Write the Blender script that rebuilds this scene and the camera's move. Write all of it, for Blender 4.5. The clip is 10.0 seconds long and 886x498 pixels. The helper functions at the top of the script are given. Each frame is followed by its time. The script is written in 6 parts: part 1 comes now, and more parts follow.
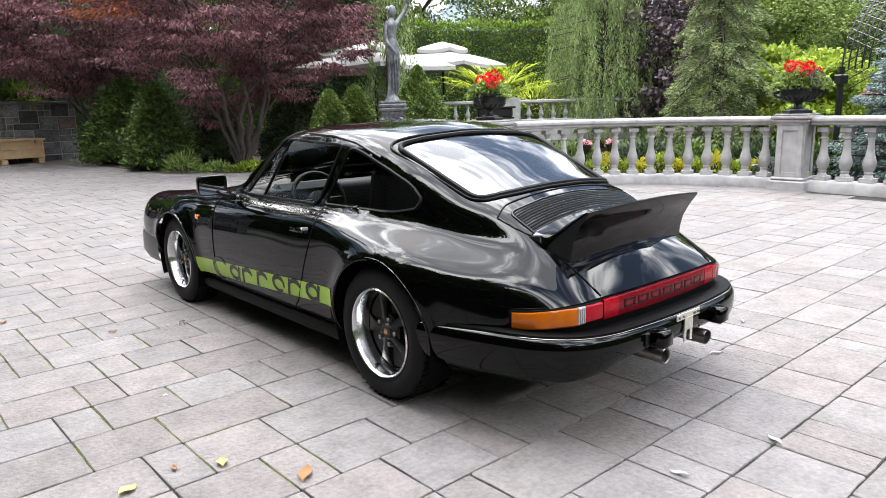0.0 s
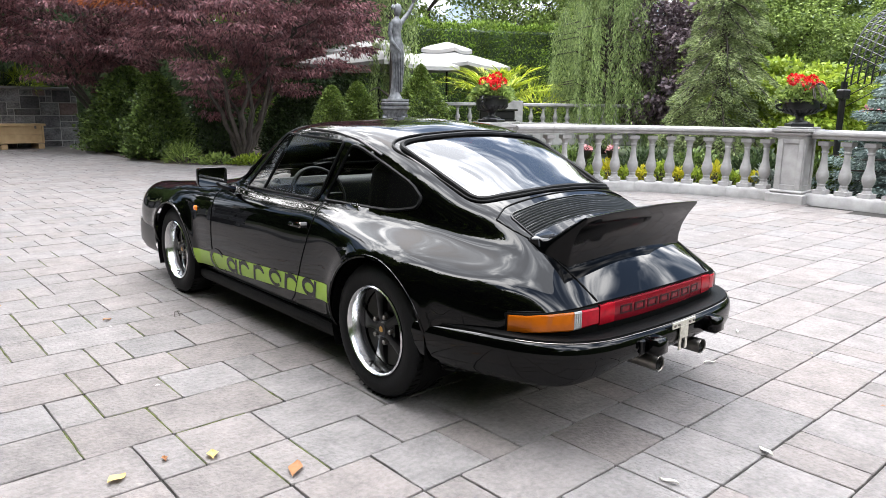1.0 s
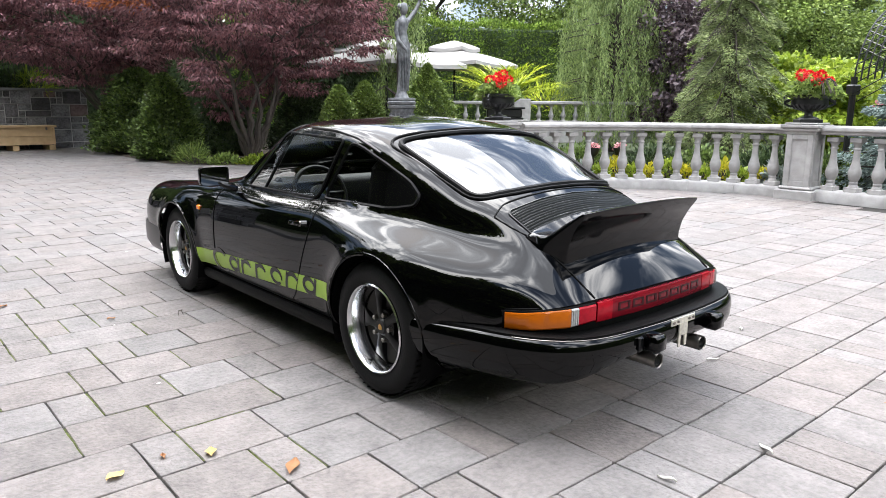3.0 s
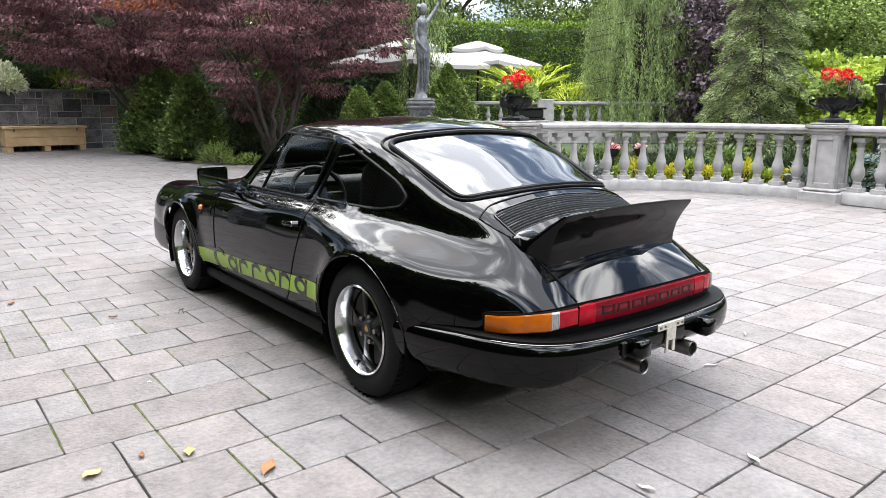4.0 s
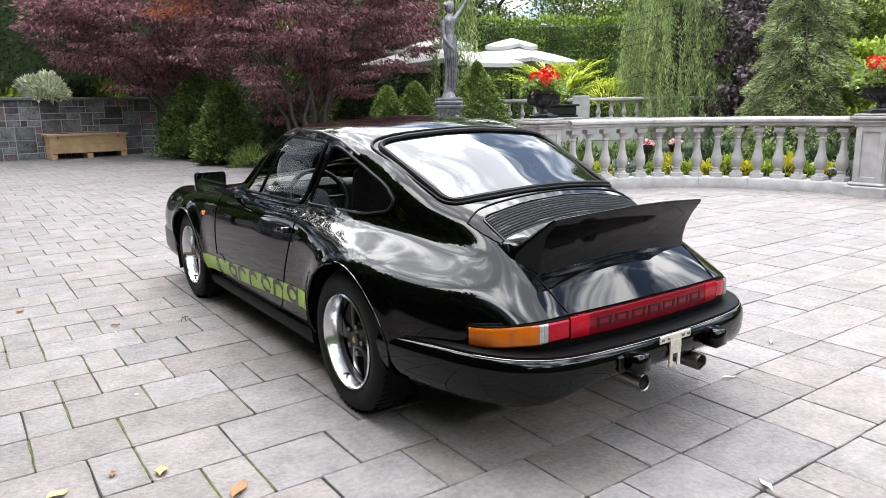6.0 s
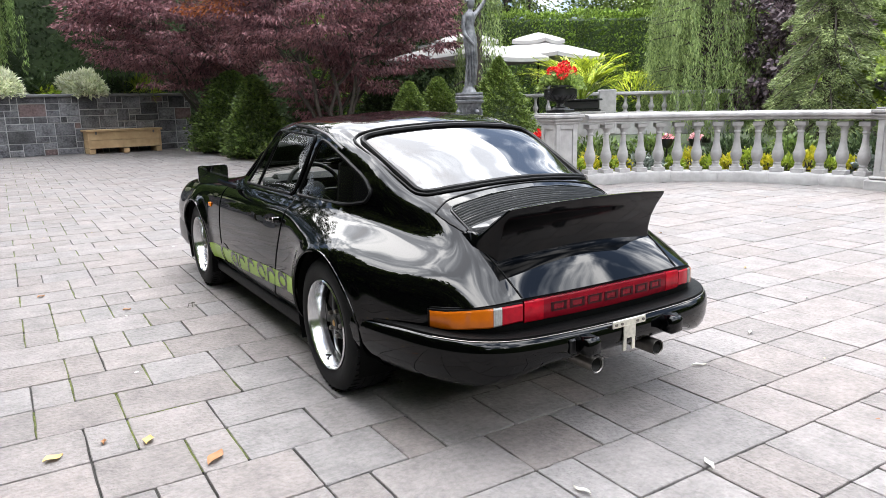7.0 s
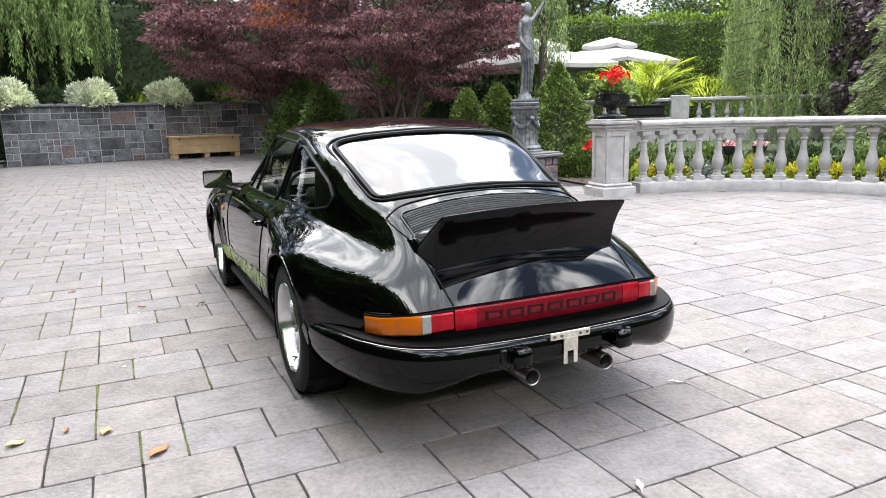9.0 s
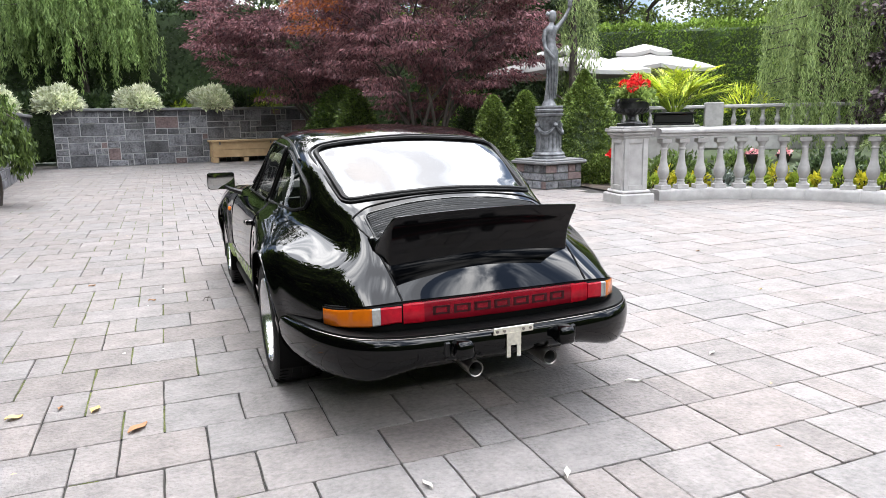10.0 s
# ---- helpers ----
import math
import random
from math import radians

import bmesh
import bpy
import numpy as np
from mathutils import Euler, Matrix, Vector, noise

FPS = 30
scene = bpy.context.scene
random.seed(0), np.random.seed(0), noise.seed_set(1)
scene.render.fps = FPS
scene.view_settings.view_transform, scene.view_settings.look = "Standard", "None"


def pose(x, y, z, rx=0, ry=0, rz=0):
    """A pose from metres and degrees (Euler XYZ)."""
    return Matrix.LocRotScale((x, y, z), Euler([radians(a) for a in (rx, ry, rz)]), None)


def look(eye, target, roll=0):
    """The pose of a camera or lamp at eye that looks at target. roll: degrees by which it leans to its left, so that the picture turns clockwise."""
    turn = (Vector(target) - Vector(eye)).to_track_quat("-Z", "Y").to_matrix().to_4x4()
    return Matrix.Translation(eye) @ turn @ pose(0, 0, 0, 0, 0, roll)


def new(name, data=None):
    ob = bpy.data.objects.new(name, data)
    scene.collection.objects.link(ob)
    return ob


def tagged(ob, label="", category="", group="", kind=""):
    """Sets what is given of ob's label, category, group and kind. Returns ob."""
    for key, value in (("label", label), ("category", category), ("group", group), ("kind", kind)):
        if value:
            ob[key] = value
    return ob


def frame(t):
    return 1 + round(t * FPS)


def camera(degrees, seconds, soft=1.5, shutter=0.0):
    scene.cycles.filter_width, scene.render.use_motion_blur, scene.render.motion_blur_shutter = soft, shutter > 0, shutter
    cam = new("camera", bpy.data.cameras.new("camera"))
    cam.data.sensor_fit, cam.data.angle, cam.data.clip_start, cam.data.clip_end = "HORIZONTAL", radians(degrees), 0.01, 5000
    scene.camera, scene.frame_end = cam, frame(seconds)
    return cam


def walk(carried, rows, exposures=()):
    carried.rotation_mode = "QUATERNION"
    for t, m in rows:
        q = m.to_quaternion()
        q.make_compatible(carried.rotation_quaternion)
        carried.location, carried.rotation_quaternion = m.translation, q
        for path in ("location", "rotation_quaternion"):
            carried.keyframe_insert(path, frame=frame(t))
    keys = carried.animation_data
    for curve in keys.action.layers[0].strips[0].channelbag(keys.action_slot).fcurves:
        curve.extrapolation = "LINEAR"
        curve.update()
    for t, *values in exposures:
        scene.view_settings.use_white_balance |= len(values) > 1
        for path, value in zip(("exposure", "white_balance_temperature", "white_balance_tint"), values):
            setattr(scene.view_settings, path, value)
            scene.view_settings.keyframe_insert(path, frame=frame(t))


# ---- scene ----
cam = camera(64.9, 10.0, soft=0.85)
PATH = [
    (0, (-2.48, -2.357, 1.25), (-1.186, -0.884, 0.854), -1.4),
    (0.5, (-2.48, -2.357, 1.248), (-1.185, -0.885, 0.852), -0.2),
    (1, (-2.483, -2.353, 1.248), (-1.183, -0.886, 0.853), 0.7),
    (1.5, (-2.48, -2.356, 1.244), (-1.174, -0.893, 0.85), 1.0),
    (2, (-2.479, -2.354, 1.244), (-1.172, -0.893, 0.847), 0.9),
    (2.5, (-2.476, -2.354, 1.243), (-1.177, -0.887, 0.845), 0.6),
    (4, (-2.287, -2.474, 1.241), (-1.072, -0.937, 0.844), 0.2),
    (4.5, (-2.187, -2.436, 1.234), (-0.993, -0.882, 0.836), 0.2),
    (5, (-2.101, -2.398, 1.229), (-0.928, -0.828, 0.832), -0.2),
    (5.5, (-2.058, -2.396, 1.231), (-0.908, -0.808, 0.836), -0.7),
    (7, (-1.884, -2.734, 1.233), (-0.85, -1.072, 0.823), -1.3),
    (7.5, (-1.793, -2.781, 1.222), (-0.806, -1.092, 0.808), -1.2),
    (8, (-1.634, -2.827, 1.209), (-0.694, -1.11, 0.8), -1.1),
    (8.5, (-1.512, -2.873, 1.211), (-0.622, -1.127, 0.81), -1.2),
    (9, (-1.416, -2.978, 1.218), (-0.588, -1.199, 0.832), -1.5),
    (9.5, (-1.303, -3.167, 1.225), (-0.537, -1.357, 0.854), -1.7),
    (10, (-1.179, -3.282, 1.221), (-0.46, -1.452, 0.853), -1.2),
]
walk(cam, [(t, look(eye, target, roll)) for t, eye, target, roll in PATH])
scene.view_settings.exposure = 1.54

# ---- daylight: bright, mostly clouded sky ----
world = bpy.data.worlds.new("sky")
scene.world = world
world.use_nodes = True
wn, wl = world.node_tree.nodes, world.node_tree.links
wn.clear()
w_out = wn.new("ShaderNodeOutputWorld")
w_bg = wn.new("ShaderNodeBackground")
w_bg.inputs["Strength"].default_value = 0.1
w_sky = wn.new("ShaderNodeTexSky")
w_sky.sky_type = 'NISHITA'
w_sky.sun_disc = False
w_sky.sun_elevation, w_sky.sun_rotation = radians(60), radians(12)
w_tc = wn.new("ShaderNodeTexCoord")
w_map = wn.new("ShaderNodeMapping")
w_map.inputs["Scale"].default_value = (1.0, 1.0, 1.3)
w_noise = wn.new("ShaderNodeTexNoise")
w_noise.inputs["Scale"].default_value = 5.5
w_noise.inputs["Distortion"].default_value = 0.4
w_noise.inputs["Detail"].default_value = 9
w_ramp = wn.new("ShaderNodeValToRGB")
w_ramp.color_ramp.elements[0].position, w_ramp.color_ramp.elements[0].color = 0.43, (0.12, 0.12, 0.12, 1)
w_ramp.color_ramp.elements[1].position, w_ramp.color_ramp.elements[1].color = 0.56, (1, 1, 1, 1)
w_mix = wn.new("ShaderNodeMixRGB")
w_cloud = wn.new("ShaderNodeValToRGB")
w_cloud.color_ramp.elements[0].position, w_cloud.color_ramp.elements[0].color = 0.42, (0.18, 0.23, 0.32, 1)
w_cloud.color_ramp.elements[1].position, w_cloud.color_ramp.elements[1].color = 0.62, (1.36, 1.35, 1.36, 1)
mid = w_cloud.color_ramp.elements.new(0.53)
mid.color = (0.50, 0.53, 0.59, 1)
w_gain = wn.new("ShaderNodeVectorMath")
w_gain.operation = 'SCALE'
w_gain.inputs["Scale"].default_value = 35.0
wl.new(w_noise.outputs[0], w_cloud.inputs[0])
wl.new(w_cloud.outputs[0], w_gain.inputs[0])
wl.new(w_gain.outputs[0], w_mix.inputs[2])
wl.new(w_tc.outputs["Generated"], w_map.inputs[0])
wl.new(w_map.outputs[0], w_noise.inputs["Vector"])
wl.new(w_noise.outputs[0], w_ramp.inputs[0])
wl.new(w_ramp.outputs[0], w_mix.inputs[0])
wl.new(w_sky.outputs[0], w_mix.inputs[1])
w_sep = wn.new("ShaderNodeSeparateXYZ")
w_up = wn.new("ShaderNodeMapRange")
w_up.inputs["From Min"].default_value, w_up.inputs["From Max"].default_value = 0.15, 0.95
w_up.inputs["To Min"].default_value, w_up.inputs["To Max"].default_value = 0.42, 1.35
w_dome = wn.new("ShaderNodeVectorMath")
w_dome.operation = 'SCALE'
wl.new(w_tc.outputs["Generated"], w_sep.inputs[0])
wl.new(w_sep.outputs["Z"], w_up.inputs["Value"])
wl.new(w_mix.outputs[0], w_dome.inputs[0])
wl.new(w_up.outputs[0], w_dome.inputs["Scale"])
wl.new(w_dome.outputs[0], w_bg.inputs["Color"])
wl.new(w_bg.outputs[0], w_out.inputs[0])
sun_data = bpy.data.lights.new("sun", "SUN")
sun_data.energy, sun_data.angle, sun_data.color = 1.5, radians(70), (1.0, 0.98, 0.955)
sun = new("sun", sun_data)
sun.matrix_basis = look((0, 0, 30), (-1.5, -8.0, 16.0))


# ---- materials ----
def mat(name, base, rough=0.5, metal=0.0, vary=0.0, scale=8.0, second=None, bump=0.0, bump_scale=40.0, coat=0.0, per_piece=0.0, trans=0.0, spec=0.5, island=False):
    m = bpy.data.materials.new(name)
    m.use_nodes = True
    n, l = m.node_tree.nodes, m.node_tree.links
    b = n["Principled BSDF"]
    b.inputs["Roughness"].default_value, b.inputs["Metallic"].default_value = rough, metal
    b.inputs["Coat Weight"].default_value = coat
    b.inputs["Coat Roughness"].default_value = 0.03
    b.inputs["Transmission Weight"].default_value = trans
    b.inputs["Specular IOR Level"].default_value = spec
    tc = n.new("ShaderNodeTexCoord")
    place = tc.outputs["Object"]
    if per_piece and not island:
        own = n.new("ShaderNodeObjectInfo")
        push = n.new("ShaderNodeVectorMath")
        push.operation = 'MULTIPLY_ADD'
        push.inputs[1].default_value = (37.0, 53.0, 0.0)
        l.new(own.outputs["Random"], push.inputs[0])
        l.new(tc.outputs["Object"], push.inputs[2])
        place = push.outputs[0]
    col = n.new("ShaderNodeRGB")
    col.outputs[0].default_value = (*base, 1)
    out = col.outputs[0]
    if vary or second:
        a = n.new("ShaderNodeTexNoise")
        a.inputs["Scale"].default_value, a.inputs["Detail"].default_value = scale, 6
        c = n.new("ShaderNodeTexNoise")
        c.inputs["Scale"].default_value, c.inputs["Detail"].default_value = scale * 0.17, 3
        for t in (a, c):
            l.new(place, t.inputs["Vector"])
        r = n.new("ShaderNodeValToRGB")
        r.color_ramp.elements[0].position, r.color_ramp.elements[1].position = 0.35, 0.65
        sc = second or base
        r.color_ramp.elements[0].color = (*[x * (1 - vary) for x in base], 1)
        r.color_ramp.elements[1].color = (*[min(1, x * (1 + vary)) for x in sc], 1)
        add = n.new("ShaderNodeMath")
        add.operation = 'MULTIPLY_ADD'
        add.inputs[1].default_value = 0.5
        half = n.new("ShaderNodeMath")
        half.operation = 'MULTIPLY'
        half.inputs[1].default_value = 0.5
        l.new(c.outputs[0], half.inputs[0])
        l.new(a.outputs[0], add.inputs[0])
        l.new(half.outputs[0], add.inputs[2])
        l.new(add.outputs[0], r.inputs[0])
        out = r.outputs[0]
    if per_piece:
        hs = n.new("ShaderNodeHueSaturation")
        if island:
            info = n.new("ShaderNodeNewGeometry")
            rnd = info.outputs["Random Per Island"]
        else:
            info = n.new("ShaderNodeObjectInfo")
            rnd = info.outputs["Random"]
        mr = n.new("ShaderNodeMapRange")
        mr.inputs[3].default_value, mr.inputs[4].default_value = 1 - per_piece, 1 + per_piece
        l.new(rnd, mr.inputs[0])
        wn1 = n.new("ShaderNodeTexWhiteNoise")
        wn1.noise_dimensions = '1D'
        l.new(rnd, wn1.inputs["W"])
        ms = n.new("ShaderNodeMapRange")
        ms.inputs[3].default_value, ms.inputs[4].default_value = 0.7, 1.3
        l.new(wn1.outputs[0], ms.inputs[0])
        l.new(ms.outputs[0], hs.inputs["Saturation"])
        l.new(mr.outputs[0], hs.inputs["Value"])
        l.new(out, hs.inputs["Color"])
        out = hs.outputs[0]
    l.new(out, b.inputs["Base Color"])
    if bump:
        t = n.new("ShaderNodeTexNoise")
        t.inputs["Scale"].default_value, t.inputs["Detail"].default_value = bump_scale, 8
        l.new(place, t.inputs["Vector"])
        bp = n.new("ShaderNodeBump")
        bp.inputs["Strength"].default_value, bp.inputs["Distance"].default_value = bump, 0.01
        l.new(t.outputs[0], bp.inputs["Height"])
        l.new(bp.outputs[0], b.inputs["Normal"])
    return m


def leaf_mat(name, base, second, rough=0.5, thin=0.35):
    """Foliage: colour varies leaf by leaf, and some light passes through."""
    m = bpy.data.materials.new(name)
    m.use_nodes = True
    n, l = m.node_tree.nodes, m.node_tree.links
    b = n["Principled BSDF"]
    b.inputs["Roughness"].default_value = rough
    b.inputs["Specular IOR Level"].default_value = 0.3
    g = n.new("ShaderNodeNewGeometry")
    r = n.new("ShaderNodeValToRGB")
    r.color_ramp.elements[0].color, r.color_ramp.elements[1].color = (*[0.85 * x for x in base], 1), (*[min(0.9, 1.05 * x) for x in second], 1)
    l.new(g.outputs["Random Per Island"], r.inputs[0])
    tc = n.new("ShaderNodeTexCoord")
    t = n.new("ShaderNodeTexNoise")
    t.inputs["Scale"].default_value = 1.3
    l.new(tc.outputs["Object"], t.inputs["Vector"])
    hs = n.new("ShaderNodeHueSaturation")
    mr = n.new("ShaderNodeMapRange")
    mr.inputs[1].default_value, mr.inputs[2].default_value = 0.3, 0.7
    mr.inputs[3].default_value, mr.inputs[4].default_value = 0.65, 1.35
    l.new(t.outputs[0], mr.inputs[0])
    l.new(mr.outputs[0], hs.inputs["Value"])
    l.new(r.outputs[0], hs.inputs["Color"])
    l.new(hs.outputs[0], b.inputs["Base Color"])
    tr = n.new("ShaderNodeBsdfTranslucent")
    l.new(hs.outputs[0], tr.inputs[0])
    mx = n.new("ShaderNodeMixShader")
    mx.inputs[0].default_value = thin
    l.new(b.outputs[0], mx.inputs[1])
    l.new(tr.outputs[0], mx.inputs[2])
    l.new(mx.outputs[0], n["Material Output"].inputs[0])
    return m


def pane_mat(name, tint, ior):
    """Thin glass: clear with tint, mirror gloss by Fresnel."""
    m = bpy.data.materials.new(name)
    m.use_nodes = True
    n, l = m.node_tree.nodes, m.node_tree.links
    n.remove(n["Principled BSDF"])
    tr = n.new("ShaderNodeBsdfTransparent")
    tr.inputs[0].default_value = (*tint, 1)
    gl = n.new("ShaderNodeBsdfGlossy")
    gl.inputs["Roughness"].default_value = 0.01
    fr = n.new("ShaderNodeFresnel")
    fr.inputs[0].default_value = ior
    mx = n.new("ShaderNodeMixShader")
    l.new(fr.outputs[0], mx.inputs[0])
    l.new(tr.outputs[0], mx.inputs[1])
    l.new(gl.outputs[0], mx.inputs[2])
    l.new(mx.outputs[0], n["Material Output"].inputs[0])
    return m


PAINT = mat("black_paint", (0.0005, 0.0005, 0.0006), rough=0.012, spec=0.25)
SPOILER = mat("spoiler_paint", (0.001, 0.001, 0.0012), rough=0.09, spec=0.2, vary=0.2, scale=8)
SATIN = mat("satin_black", (0.002, 0.002, 0.0022), rough=0.3, spec=0.3, vary=0.2, scale=20)
RUBBER = mat("black_rubber", (0.0012, 0.0012, 0.0012), rough=0.5, spec=0.1, vary=0.25, scale=30, bump=0.1, bump_scale=120)
TYRE = mat("tyre_rubber", (0.0026, 0.0026, 0.0028), rough=0.62, spec=0.2, vary=0.3, scale=25, bump=0.15, bump_scale=90)
ALLOY = mat("polished_alloy", (0.66, 0.66, 0.67), rough=0.19, metal=1.0, vary=0.08, scale=30)
CHROME = mat("chrome", (0.8, 0.8, 0.8), rough=0.08, metal=1.0)
STEEL = mat("dull_steel", (0.20, 0.185, 0.17), rough=0.35, metal=1.0, vary=0.3, scale=25)
# Soot on the exhaust; elsewhere the shade behind grille slats and wheel spokes.
SOOT_AND_SHADE = mat("sooty_steel_and_shade", (0.03, 0.028, 0.026), rough=0.8)
ZINC = mat("zinc_bracket", (0.62, 0.60, 0.52), rough=0.35, metal=0.8, vary=0.25, scale=60)
SLAT = mat("black_slat", (0.001, 0.001, 0.001), rough=0.3, spec=0.4)
GOLD = mat("crest_gold", (0.45, 0.25, 0.07), rough=0.35, metal=0.4)
AMBER = mat("amber_lens", (0.31, 0.072, 0.002), rough=0.25, vary=0.15, scale=30, coat=0.15, spec=0.3)
RED = mat("red_lens", (0.115, 0.002, 0.007), rough=0.25, vary=0.15, scale=40, coat=0.0, spec=0.2)
REDLIT = mat("bright_red_lens", (0.24, 0.003, 0.010), rough=0.25, vary=0.25, scale=60, coat=0.0, spec=0.2)
CLEAR = mat("clear_ribbed_lens", (0.26, 0.26, 0.25), rough=0.15, vary=0.2, scale=80, coat=1.0)
DARKRED = mat("dark_red_marking", (0.022, 0.0015, 0.003), rough=0.4, spec=0.2)
LIME = mat("lime_vinyl", (0.26, 0.41, 0.02), rough=0.3, vary=0.06, scale=6)
ORANGE = mat("orange_lens", (0.9, 0.22, 0.01), rough=0.15, coat=1.0)
LEATHER = mat("black_leather", (0.004, 0.0038, 0.0036), rough=0.55, spec=0.25, vary=0.3, scale=30)
TRIM = mat("grey_interior_trim", (0.10, 0.10, 0.095), rough=0.6, vary=0.2, scale=20)
GLASS = pane_mat("side_glass", (0.85, 0.88, 0.86), 1.2)
REARGLASS = pane_mat("rear_glass", (0.02, 0.024, 0.028), 1.88)
MIRROR = mat("mirror_glass", (0.45, 0.46, 0.46), rough=0.02, metal=1.0)
PAVER = mat("paver_concrete", (0.128, 0.1155, 0.1095), rough=0.8, vary=0.13, scale=42, second=(0.172, 0.155, 0.147), bump=0.9, bump_scale=60, per_piece=0.12)
PAVERJ = mat("paver_concrete_far", (0.128, 0.1155, 0.1095), rough=0.8, vary=0.13, scale=42, second=(0.172, 0.155, 0.147), bump=0.9, bump_scale=60, per_piece=0.12, island=True)
JOINT = mat("joint_sand", (0.022, 0.020, 0.017), rough=0.95, vary=0.4, scale=14)
MOSS = mat("moss", (0.032, 0.046, 0.008), rough=0.95, vary=0.5, scale=60, second=(0.085, 0.10, 0.017), bump=0.6, bump_scale=200)
CAST = mat("cast_stone", (0.262, 0.250, 0.243), rough=0.8, vary=0.12, scale=7, second=(0.355, 0.342, 0.333), bump=0.25, bump_scale=70)
GRANITE = mat("granite_block", (0.058, 0.058, 0.064), rough=0.8, vary=0.45, scale=22, second=(0.13, 0.13, 0.138), bump=0.6, bump_scale=18, per_piece=0.5)
REDGRANITE = mat("red_granite_block", (0.11, 0.072, 0.068), rough=0.8, vary=0.35, scale=20, second=(0.155, 0.112, 0.108), bump=0.6, bump_scale=18)
MORTAR = mat("mortar", (0.35, 0.35, 0.345), rough=0.9, vary=0.15, scale=20)
COPING = mat("stone_coping", (0.135, 0.135, 0.137), rough=0.8, vary=0.2, scale=10, bump=0.2)
PINE = mat("pine_wood", (0.47, 0.31, 0.155), rough=0.65, vary=0.12, scale=5, second=(0.54, 0.38, 0.21), bump=0.1, bump_scale=50)
BRONZE = mat("weathered_lead", (0.052, 0.054, 0.06), rough=0.5, metal=0.3, vary=0.5, scale=14, second=(0.14, 0.143, 0.15), bump=0.3, bump_scale=50)
IRON = mat("black_cast_iron", (0.006, 0.006, 0.0065), rough=0.35, vary=0.2, scale=20, bump=0.15, bump_scale=60)
SOIL = mat("soil", (0.045, 0.032, 0.022), rough=0.95, vary=0.5, scale=20, bump=0.8, bump_scale=40)
LAWN = mat("garden_ground", (0.035, 0.05, 0.018), rough=0.95, vary=0.5, scale=3, bump=0.6, bump_scale=20)
BARK = mat("grey_bark", (0.055, 0.044, 0.037), rough=0.9, vary=0.35, scale=12, bump=0.6, bump_scale=40)
CANVAS = mat("umbrella_canvas", (0.34, 0.33, 0.315), rough=0.9, vary=0.04, scale=4)
HOUSE = mat("white_render", (0.6, 0.6, 0.58), rough=0.9, vary=0.08, scale=2)


